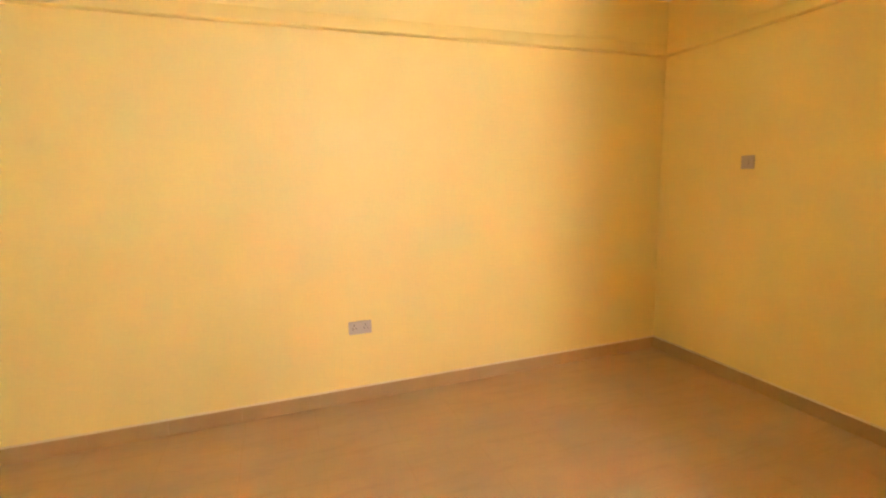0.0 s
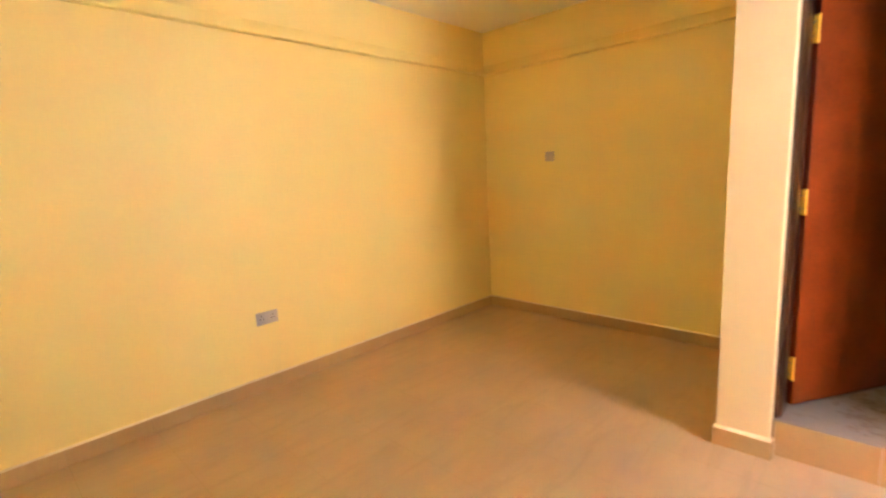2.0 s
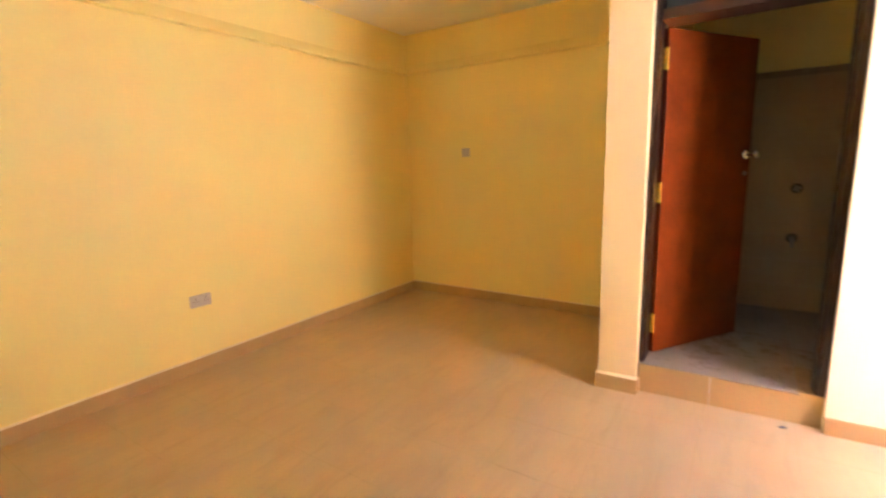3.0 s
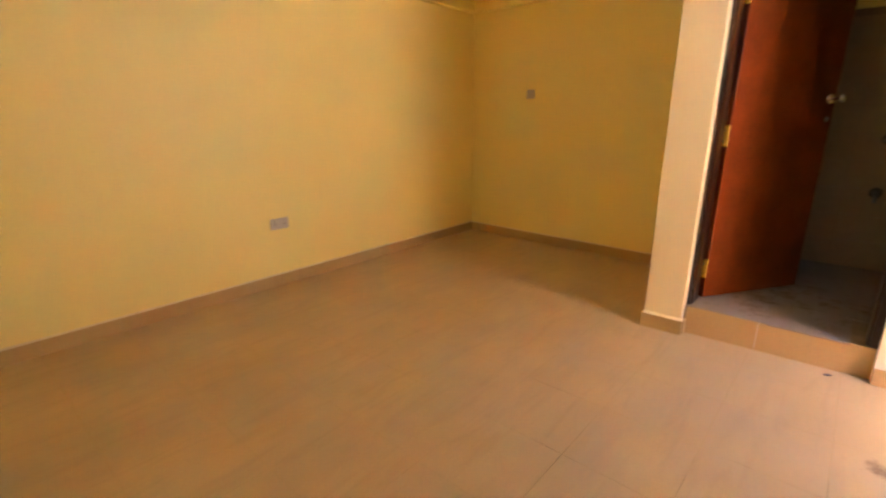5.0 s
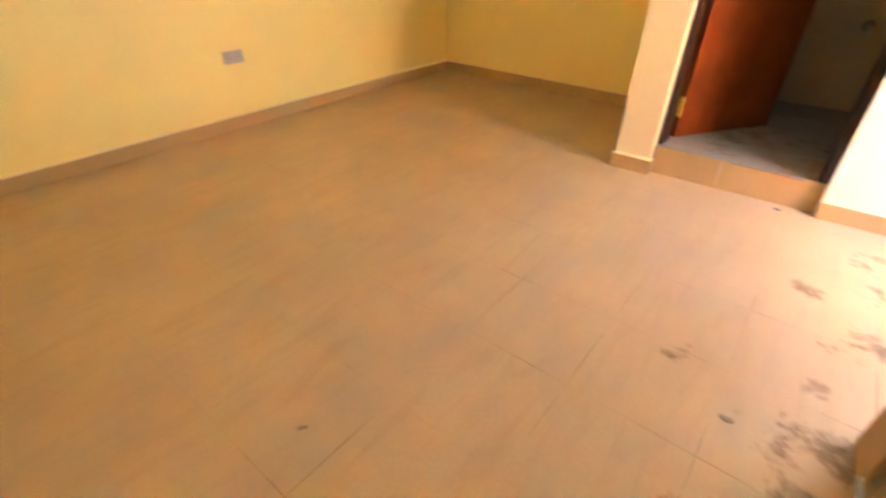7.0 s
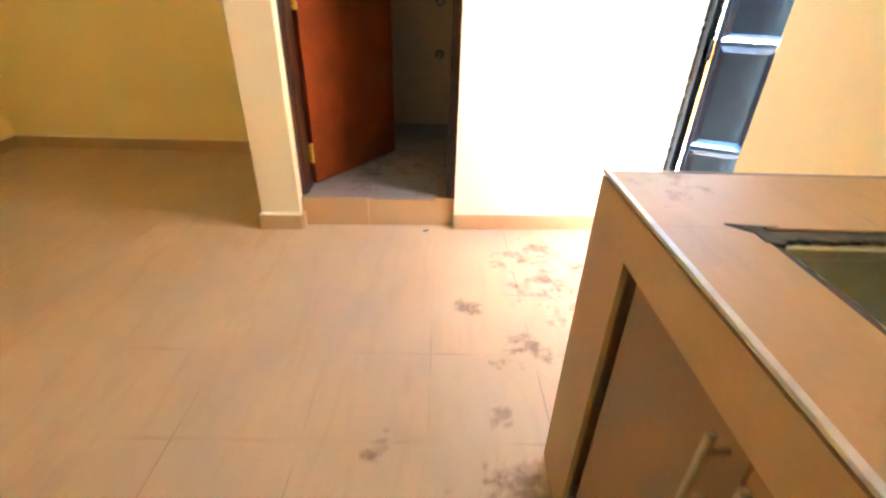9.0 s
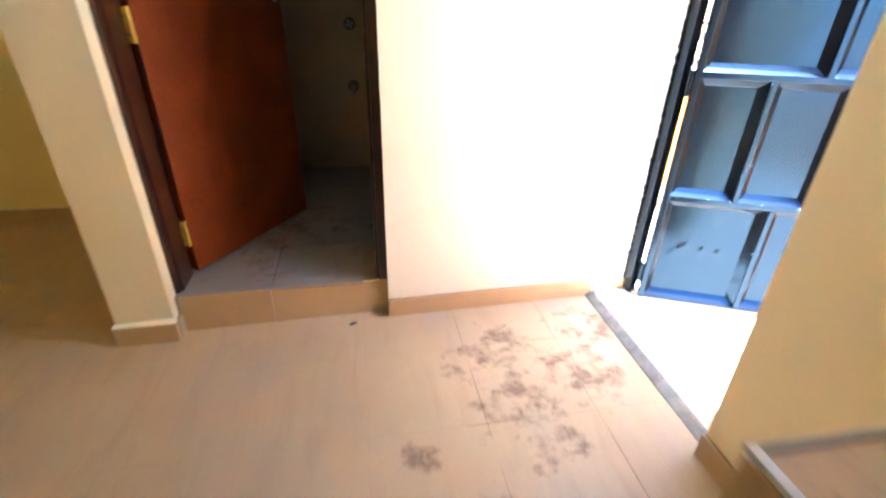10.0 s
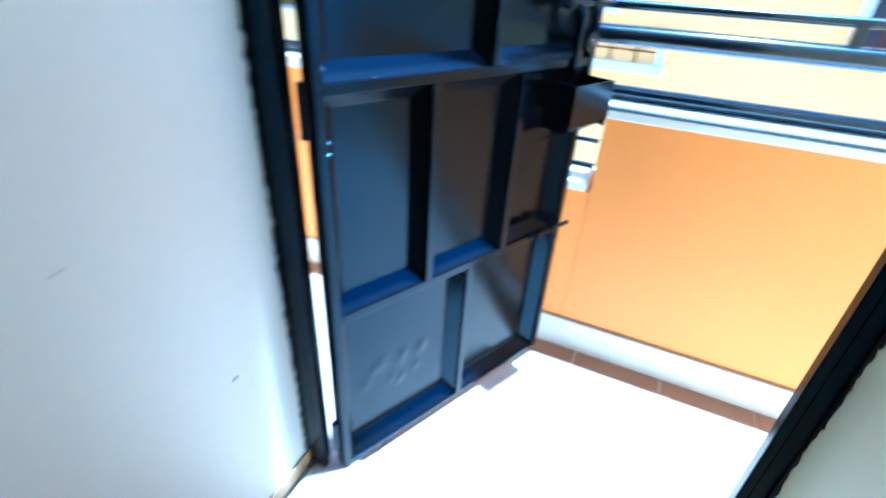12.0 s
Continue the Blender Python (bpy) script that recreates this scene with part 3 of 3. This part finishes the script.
def pressed_panel(x0, x1, z0, z1, dented=False):
    """A pan pressed back from the bars, with sloping sides."""
    s, deep = 0.032, 0.032
    bm = bmesh.new()
    outer = [(x0, z0), (x1, z0), (x1, z1), (x0, z1)]
    inner = [(x0 + s, z0 + s), (x1 - s, z0 + s), (x1 - s, z1 - s), (x0 + s, z1 - s)]
    front = [bm.verts.new((x, -0.002, z)) for x, z in outer]
    nx, nz = (48, 60) if dented else (14, 14)
    rng = random.Random(5)
    hits = [(rng.uniform(0.12, 0.75), rng.uniform(0.30, 0.56), rng.uniform(0.02, 0.04)) for _ in range(11)] if dented else []
    (ix0, iz0), (ix1, iz1) = inner[0], inner[2]
    grid = [[None] * (nx + 1) for _ in range(nz + 1)]
    for j in range(nz + 1):
        for i in range(nx + 1):
            u, v = i / nx, j / nz
            belly = 0.0025 * math.sin(math.pi * u) * math.sin(math.pi * v) * noise.noise((x0 * 7 + u, z0 * 5 + v, 2))
            dent = -sum(0.0022 * math.exp(-((u - a) ** 2 + (v - b) ** 2) / (2 * q * q)) for a, b, q in hits)
            grid[j][i] = bm.verts.new((ix0 + (ix1 - ix0) * u, deep - 0.002 + belly + dent, iz0 + (iz1 - iz0) * v))
    for j in range(nz):
        for i in range(nx):
            bm.faces.new((grid[j][i], grid[j][i + 1], grid[j + 1][i + 1], grid[j + 1][i]))
    edges = ([grid[0][i] for i in range(nx + 1)], [grid[j][nx] for j in range(nz + 1)], [grid[nz][nx - i] for i in range(nx + 1)], [grid[nz - j][0] for j in range(nz + 1)])
    for k, line in enumerate(edges):
        bm.faces.new((front[k], front[(k + 1) % 4], *line[::-1]))
    back = [bm.verts.new((x, deep + 0.006, z)) for x, z in outer]
    bm.faces.new(back)
    for k in range(4):
        bm.faces.new((front[k], front[(k + 1) % 4], back[(k + 1) % 4], back[k]))
    return bm


def weld(bm, a, b, seed):
    """Lumpy weld beads along a joint."""
    a, b = Vector(a), Vector(b)
    k = max(2, int((b - a).length / 0.06))
    rng = random.Random(seed)
    for i in range(k):
        if rng.random() < 0.55:
            c = a.lerp(b, (i + rng.random()) / k)
            bmesh.ops.create_icosphere(bm, subdivisions=1, radius=rng.uniform(0.003, 0.0055), matrix=Matrix.Translation(c))


beads = bmesh.new()
for r, (z0, z1, cuts) in enumerate(ROWS):
    for i in range(len(cuts) - 1):
        x0, x1 = cuts[i], cuts[i + 1]
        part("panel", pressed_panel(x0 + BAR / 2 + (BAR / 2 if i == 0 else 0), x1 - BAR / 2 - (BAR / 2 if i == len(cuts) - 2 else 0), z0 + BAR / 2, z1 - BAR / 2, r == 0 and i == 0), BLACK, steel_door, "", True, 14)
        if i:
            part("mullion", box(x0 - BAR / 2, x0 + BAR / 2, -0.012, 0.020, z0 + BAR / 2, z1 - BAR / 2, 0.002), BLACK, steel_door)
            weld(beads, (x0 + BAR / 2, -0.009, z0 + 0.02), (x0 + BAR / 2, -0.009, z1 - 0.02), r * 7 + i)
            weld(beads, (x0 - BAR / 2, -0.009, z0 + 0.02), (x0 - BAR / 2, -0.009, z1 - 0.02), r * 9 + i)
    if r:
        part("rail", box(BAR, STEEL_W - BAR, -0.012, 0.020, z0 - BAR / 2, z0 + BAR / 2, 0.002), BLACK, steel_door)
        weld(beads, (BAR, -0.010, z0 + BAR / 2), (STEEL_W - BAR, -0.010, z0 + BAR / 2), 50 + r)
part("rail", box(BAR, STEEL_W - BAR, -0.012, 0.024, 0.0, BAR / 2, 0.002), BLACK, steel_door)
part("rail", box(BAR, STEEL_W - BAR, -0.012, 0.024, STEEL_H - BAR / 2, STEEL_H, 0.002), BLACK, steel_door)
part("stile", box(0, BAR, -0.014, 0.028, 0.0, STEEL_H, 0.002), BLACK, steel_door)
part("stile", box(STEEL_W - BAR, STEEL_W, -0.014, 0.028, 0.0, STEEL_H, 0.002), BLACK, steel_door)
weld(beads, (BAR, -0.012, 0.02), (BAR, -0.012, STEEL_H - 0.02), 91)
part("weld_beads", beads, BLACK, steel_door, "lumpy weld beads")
for z in (0.13, 1.0, 1.85):
    part("pin_hinge", rod((-0.012, 0.004, z - 0.05), (-0.012, 0.004, z + 0.05), 0.010, 12), BLACK, steel_door, "", True)


def barrel_bolt(x0, x1, z):
    bm = box(x0, x1 - 0.05, -0.022, -0.012, z - 0.012, z + 0.012, 0.002)
    rod((x0 + 0.01, -0.026, z), (x1 + 0.02, -0.026, z), 0.007, 12, bm)
    for x in (x0 + 0.02, x1 - 0.07):
        box(x, x + 0.02, -0.036, -0.012, z - 0.013, z + 0.013, 0.003, bm)
    rod((x0 + 0.07, -0.026, z), (x0 + 0.07, -0.046, z - 0.03), 0.005, 10, bm)
    return bm


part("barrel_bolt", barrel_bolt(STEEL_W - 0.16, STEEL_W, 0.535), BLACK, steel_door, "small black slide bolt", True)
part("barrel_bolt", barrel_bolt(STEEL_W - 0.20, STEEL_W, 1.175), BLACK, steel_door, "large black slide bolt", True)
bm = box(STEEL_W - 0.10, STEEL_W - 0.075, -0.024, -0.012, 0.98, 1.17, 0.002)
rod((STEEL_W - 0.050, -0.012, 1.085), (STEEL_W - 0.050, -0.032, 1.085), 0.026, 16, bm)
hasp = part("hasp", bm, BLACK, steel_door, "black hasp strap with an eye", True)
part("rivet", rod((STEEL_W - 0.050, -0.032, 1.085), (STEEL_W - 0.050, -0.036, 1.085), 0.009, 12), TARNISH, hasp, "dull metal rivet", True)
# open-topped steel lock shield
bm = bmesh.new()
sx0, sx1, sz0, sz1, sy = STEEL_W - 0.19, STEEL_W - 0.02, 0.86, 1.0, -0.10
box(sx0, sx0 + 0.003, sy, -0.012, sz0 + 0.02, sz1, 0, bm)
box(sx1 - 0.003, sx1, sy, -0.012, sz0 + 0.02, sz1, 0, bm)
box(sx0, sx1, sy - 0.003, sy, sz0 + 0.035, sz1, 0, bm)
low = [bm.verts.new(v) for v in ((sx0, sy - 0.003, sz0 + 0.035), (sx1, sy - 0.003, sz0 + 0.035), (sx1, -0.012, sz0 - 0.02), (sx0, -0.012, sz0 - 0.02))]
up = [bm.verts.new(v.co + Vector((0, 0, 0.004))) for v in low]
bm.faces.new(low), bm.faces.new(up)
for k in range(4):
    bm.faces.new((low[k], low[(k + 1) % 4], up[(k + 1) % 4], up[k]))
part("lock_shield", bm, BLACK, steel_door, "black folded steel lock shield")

# ---- corridor outside ----
PX, PEND = 5.66, -1.755
corridor = setting("floor_corridor", box(EAST_OUT, PX + 0.16, -9.0, 4.0, -0.2, -0.008), GROUT, "pale tiled corridor floor outside the door", "floor")
parapet = thing("parapet", "orange painted corridor parapet with white coping", "parapet", (PX, PEND, 0))
parapet["kind"] = "structure"
part("wall", box(0, 0.14, -7.2, 0, -0.3, 0.90, 0.004), ORANGE, parapet)
part("low_wall", box(0, 0.14, 0, 0.55, -0.3, 0.655, 0.004), ORANGE, parapet)
part("wall", box(0, 0.14, 0.55, 5.7, -0.3, 0.90, 0.004), ORANGE, parapet)
part("coping", box(-0.012, 0.155, -7.2, 0.012, 0.90, 0.945, 0.006), WHITE, parapet, "white painted coping")
part("coping", box(-0.012, 0.155, 0.012, 0.538, 0.655, 0.69, 0.006), WHITE, parapet, "white painted coping")
part("coping", box(-0.012, 0.155, 0.538, 5.7, 0.90, 0.945, 0.006), WHITE, parapet, "white painted coping")
part("coping_bar", rod((-0.014, -7.2, 0.931), (-0.014, 0.012, 0.931), 0.005, 8), RAIL, parapet, "thin dark rod along the coping")
part("skirting", box(-0.012, 0, -7.2, 5.7, 0, 0.13, 0.002), WHITE, parapet, "white tiled skirting")
part("skirting_line", box(-0.006, 0, -7.2, 5.7, 0.13, 0.139, 0.001), SHADOW_AND_LINE, parapet, "brown paint line over the skirting")

railing = thing("railing", "black gloss painted steel pipe railing", "railing", (PX + 0.07, PEND, 0.945))
railing["kind"] = "structure"
for z, r in ((0.021, 0.021), (0.178, 0.027), (0.256, 0.012)):
    part("rail", rod((0, -7.2, z), (0, 5.7, z), r, 16), RAIL, railing, "", True)
for z, r in ((-0.14, 0.008), (-0.225, 0.010)):
    part("rail", rod((0, 0.012, z), (0, 0.538, z), r, 12), RAIL, railing, "", True)
for y, low in ((-0.53, 0.178), (-2.2, 0.178), (-3.7, 0.0), (-5.2, 0.0), (1.2, 0.178), (2.7, 0.0), (4.2, 0.0)):
    part("post", box(-0.013, 0.013, y - 0.013, y + 0.013, low, 0.256, 0.002), RAIL, railing)

# our own building's outer wall goes on along the corridor, and further floors lie below
setting("wall_outer_north", box(EAST_OUT - 0.2, EAST_OUT, BATH_BACK + 0.2, 4.0, -0.15, CEIL + 0.16), CREAM, "cream outer wall along the corridor", "wall")
setting("wall_outer_south", box(EAST_OUT - 0.2, EAST_OUT, -9.0, SOUTH - 0.2, -0.15, CEIL + 0.16), CREAM, "cream outer wall along the corridor", "wall")
setting("ground", box(-150, 150, -150, 150, -3.3, -3.2), CONCRETE, "grey concrete ground below the building", "ground")

# ---- the building across the yard ----
OX = 10.0
opposite = thing("apartment_building", "yellow painted block with white window surrounds", "building", (OX, 0, -3.2))
windows = [(-0.35, -1.76, 3.62, 4.02), (-0.20, -1.16, 4.20, 5.35), (-3.30, -4.60, 3.95, 5.25), (1.2, 2.6, 3.95, 5.25), (-6.2, -7.5, 3.95, 5.25),
           (-0.9, -2.1, 0.9, 2.2), (-3.9, -5.1, 0.9, 2.2), (-1.0, -2.2, 6.8, 8.0), (-4.0, -5.2, 6.8, 8.0)]
# Length past the windows is added unseen, to darken the steel door's reflections.
part("wall", box(0.12, 6.0, -38, 22, 0, 8.6), YELLOW, opposite)
part("roof", box(-0.1, 6.2, -38.2, 22.2, 8.6, 8.9, 0.02), WHITE, opposite)
for ya, yb, z0, z1 in windows:
    y0, y1 = min(ya, yb), max(ya, yb)
    win = part("window", box(0.10, 0.124, y0 + 0.07, y1 - 0.07, z0 + 0.07, z1 - 0.07), GLASS_DARK if z0 != 3.62 else YELLOW, opposite, "window with a white surround")
    bm = box(0.06, 0.12, y0, y0 + 0.07, z0, z1)
    box(0.06, 0.12, y1 - 0.07, y1, z0, z1, 0, bm)
    box(0.06, 0.12, y0 + 0.07, y1 - 0.07, z1 - 0.07, z1, 0, bm)
    part("surround", bm, WHITE, win)
    part("sill", box(0.02, 0.12, y0 - 0.04, y1 + 0.04, z0 - 0.03, z0 + 0.07, 0.005), WHITE, win)
    bm = bmesh.new()
    k = int((y1 - y0) / 0.25)
    for i in range(1, k):
        y = y0 + (y1 - y0) * i / k
        rod((0.085, y, z0 + 0.07), (0.085, y, z1 - 0.07), 0.008, 6, bm)
    rod((0.085, y0 + 0.07, (z0 + z1) / 2), (0.085, y1 - 0.07, (z0 + z1) / 2), 0.008, 6, bm)
    part("grille", bm, RED_WOOD, win, "thin reddish window grille")

# ---- small litter on the floor ----
def scrap(at, size, turn, mat, label):
    bm = bmesh.new()
    rng = random.Random(int(at[0] * 1000))
    pts = [(size * rng.uniform(0.5, 1.0) * math.cos(a), 0.5 * size * rng.uniform(0.5, 1.0) * math.sin(a)) for a in [i * math.pi / 4 for i in range(8)]]
    prism(pts, 0, 0.004, bm)
    ob = part("litter_scrap", bm, mat, None, label)
    ob.matrix_world = pose(*at, 0, 0, turn)
    tagged(ob, label, "litter")


scrap((3.422, -1.345, 0.0), 0.022, 20, BLUE_SCRAP, "tiny dark blue scrap lying on the floor tiles")
scrap((2.519, -3.875, 0.0), 0.018, 50, GROUT, "small dark crumb of mortar on the floor")
scrap((3.515, -3.019, 0.0), 0.030, 10, GROUT, "small dark crumb of mortar on the floor")

for x, y, size, turn in ((4.308, -1.509, 0.009, 20), (4.301, -1.531, 0.006, 70), (4.424, -1.513, 0.005, 10)):
    scrap((x, y, 0.0), size, turn, PLASTIC, "tiny white crumb of plaster on the dirty floor")
scrap((4.357, -1.58, 0.0), 0.007, 30, GROUT, "small dark crumb of mortar on the floor")
scrap((4.559, -1.684, 0.0), 0.008, 75, GROUT, "small dark crumb of mortar on the floor")

# ---- skirting tiles ----
def skirting(name, a, b, z0, height, thick, label, length=0.40, first=0.0, gap=0.0004, grout=None):
    """Skirting tiles along the wall from a to b; the wall lies to the left of that way."""
    a, b = Vector((*a, z0)), Vector((*b, z0))
    way = (b - a).normalized()
    total, turn = (b - a).length, math.degrees(math.atan2(way.y, way.x))
    base = setting(name, box(0, total, -thick * 0.5, 0, 0, height - 0.003), grout or GROUT, label, "baseboard")
    base.matrix_world = pose(a.x, a.y, a.z, 0, 0, turn)
    s = -first
    shared = {}
    while s < total - 0.005:
        s0, s1 = max(0.0, s), min(total, s + length)
        size = round(s1 - s0, 3)
        if size not in shared:
            shared[size] = mesh_from("skirting_tile", box(gap, size - gap, -thick, -thick * 0.4, 0, height, 0.0012), SKIRT)
        piece("tile", shared[size], base, pose(s0, 0, 0))
        s += length


SK = "beige ceramic skirting tiles at the foot of the wall"
skirting("baseboard_west", (0, SOUTH), (0, 0), 0, 0.09, 0.018, SK)
skirting("baseboard_north", (0.012, 0), (PILLAR_L, 0), 0, 0.09, 0.018, SK)
skirting("baseboard_alcove", (PILLAR_L, -0.012), (PILLAR_L, face(PILLAR_L)), 0, 0.09, 0.018, SK)
skirting("baseboard_pillar", (PILLAR_L - 0.012, face(PILLAR_L)), (PILLAR_R + 0.012, face(PILLAR_R)), 0, 0.09, 0.026, SK)
skirting("baseboard_pillar_side", (PILLAR_R, face(PILLAR_R) + 0.001), (PILLAR_R, face(PILLAR_R) + 0.048), 0, 0.09, 0.018, SK)
skirting("baseboard_step", (PILLAR_R + 0.012, face(PILLAR_R) + 0.05), (DOOR_R, face(DOOR_R) + 0.05), 0, BATH_FLOOR - 0.002, 0.010, "beige ceramic tiles on the riser of the bathroom step", length=0.52, first=0.145, gap=0.0015, grout=PVC)
skirting("baseboard_entrance", (DOOR_R, face(DOOR_R)), (SILL - 0.014, face(SILL - 0.014)), 0, 0.09, 0.018, SK, first=0.2)
skirting("baseboard_jamb", (SILL, face(SILL)), (FX0, face(FX0)), 0.022, 0.05, 0.008, "dirty skirting beside the threshold")
skirting("baseboard_east", (EAST, DOOR_S), (EAST, CN), 0, 0.09, 0.018, SK)
skirting("baseboard_south", (CX, SOUTH), (0.012, SOUTH), 0, 0.09, 0.018, SK)

# paint and plaster run unevenly along the top of the skirting
def fillet(name, a, b, deep, tall, mat):
    a, b = Vector((*a, 0.09)), Vector((*b, 0.09))
    way = (b - a).normalized()
    total = (b - a).length
    bm, last = bmesh.new(), None
    steps = max(6, int(total / 0.025))
    for i in range(steps + 1):
        u = total * i / steps
        wob = noise.noise((u * 9, a.x, a.y)) + 0.6 * noise.noise((u * 31, a.y, a.x))
        d, h = deep * (1 + 0.25 * wob), tall * (1 + 0.35 * wob)
        ring = [bm.verts.new(p) for p in ((u, 0.001, -0.001), (u, -d, -0.001), (u, -d * 0.9, h * 0.35), (u, 0.001, h))]
        if last:
            for k in range(4):
                bm.faces.new((last[k], last[(k + 1) % 4], ring[(k + 1) % 4], ring[k]))
        else:
            bm.faces.new(ring)
        last = ring
    bm.faces.new(last)
    ob = setting(name, bm, mat, "uneven painted plaster edge along the skirting top", "trim", True)
    ob.matrix_world = pose(a.x, a.y, a.z, 0, 0, math.degrees(math.atan2(way.y, way.x)))


fillet("trim_skirting_west", (0, SOUTH), (0, 0), 0.014, 0.008, PILLAR)
fillet("trim_skirting_north", (0.012, 0), (PILLAR_L, 0), 0.014, 0.008, PILLAR)
fillet("trim_skirting_pillar", (PILLAR_L - 0.01, face(PILLAR_L)), (PILLAR_R + 0.01, face(PILLAR_R)), 0.023, 0.009, PILLAR)

# ---- floor tiles ----
TS = 0.411


def lay(parent, x0, x1, y0, y1, z, size, ox, oy, mat, keep=None, gap=0.003, gap_y=None):
    """Square tiles on a grid through (ox, oy), cut at the edges."""
    shared = {}
    for i in range(math.floor((x0 - ox) / size), math.ceil((x1 - ox) / size)):
        for j in range(math.floor((y0 - oy) / size), math.ceil((y1 - oy) / size)):
            a0, a1 = max(x0, ox + i * size), min(x1, ox + (i + 1) * size)
            b0, b1 = max(y0, oy + j * size), min(y1, oy + (j + 1) * size)
            if a1 - a0 < 0.01 or b1 - b0 < 0.01 or (keep and not keep((a0 + a1) / 2, (b0 + b1) / 2)):
                continue
            key = (round(a1 - a0, 3), round(b1 - b0, 3))
            if key not in shared:
                shared[key] = mesh_from("tile", box(gap / 2, key[0] - gap / 2, (gap_y or gap) / 2, key[1] - (gap_y or gap) / 2, -0.008, 0, 0.0002), mat)
            piece("tile", shared[key], parent, pose(a0, b0, z))


floor = setting("floor", box(0, SILL - 0.014, SOUTH, 0, -0.15, -0.0004), FLOOR_GROUT, "beige ceramic floor tiles, dusty and trodden dirty", "floor")
lay(floor, 0, SILL - 0.014, SOUTH, 0, 0.0, TS, 3.885 - 10 * TS, -1.98 - 8 * TS, TILE, lambda x, y: y < face(x) + 0.2 or x < PILLAR_L, gap=0.0024, gap_y=0.0028)
lay(bath_floor, PILLAR_R + 0.002, EAST + 0.07, face(PILLAR_R) + 0.056, BATH_BACK - 0.006, BATH_FLOOR, 0.40, PILLAR_R + 0.39, face(PILLAR_R) + 0.056, BATH_TILE,
    lambda x, y: y > -1.05 or x < DOOR_R)
lay(corridor, EAST_OUT + 0.02, PX, -4.2, 0.8, 0.0, 0.40, EAST_OUT + 0.02, -1.4, OUT_TILE)
# The parapet's shadow on the corridor floor, painted as tile-long brown strips.
border_tile = mesh_from("border_tile", box(-0.075, 0, 0.002, 0.308, -0.004, 0.004, 0.001), SHADOW_AND_LINE)
for i in range(16):
    piece("border_tile", border_tile, corridor, pose(PX - 0.012, -4.2 + 0.31 * i + 0.185, 0))
shared_wall = mesh_from("wall_tile", box(0.001, 0.299, -0.014, -0.004, 0.001, 0.199, 0.0012), BATH_WALL)
for i in range(6):
    for j in range(9):
        if i * 0.3 + PILLAR_R + 0.3 <= EAST:
            piece("tile", shared_wall, wall_tiles, pose(PILLAR_R + 0.3 * i, BATH_BACK - 0.0, BATH_FLOOR + 0.005 + 0.2 * j))
shared_side = mesh_from("wall_tile", box(0.004, 0.014, 0.001, 0.299, 0.001, 0.199, 0.0012), BATH_WALL)
for i in range(4):
    for j in range(9):
        piece("tile", shared_side, side_tiles, pose(PILLAR_R, BATH_BACK - 0.316 - 0.3 * i, BATH_FLOOR + 0.005 + 0.2 * j))

# small chips and blobs on the bright wall near the entrance
for x, z, wide, high in ((4.405, 0.897, 0.011, 0.004), (4.615, 0.513, 0.005, 0.004)):
    bm = bmesh.new()
    bmesh.ops.create_icosphere(bm, subdivisions=2, radius=1.0)
    for v in bm.verts:
        v.co = Vector((v.co.x * wide, v.co.y * 0.003, v.co.z * high + v.co.x * wide * 0.2)) * (1 + 0.3 * noise.noise(v.co * 2))
    chip = setting("wall_chip", bm, MORTAR if wide < 0.01 else PALE, "small raised blob of plaster on the wall", "plaster blob", True)
    chip.matrix_world = pose(x, face(x), z, 0, 0, 2.4)
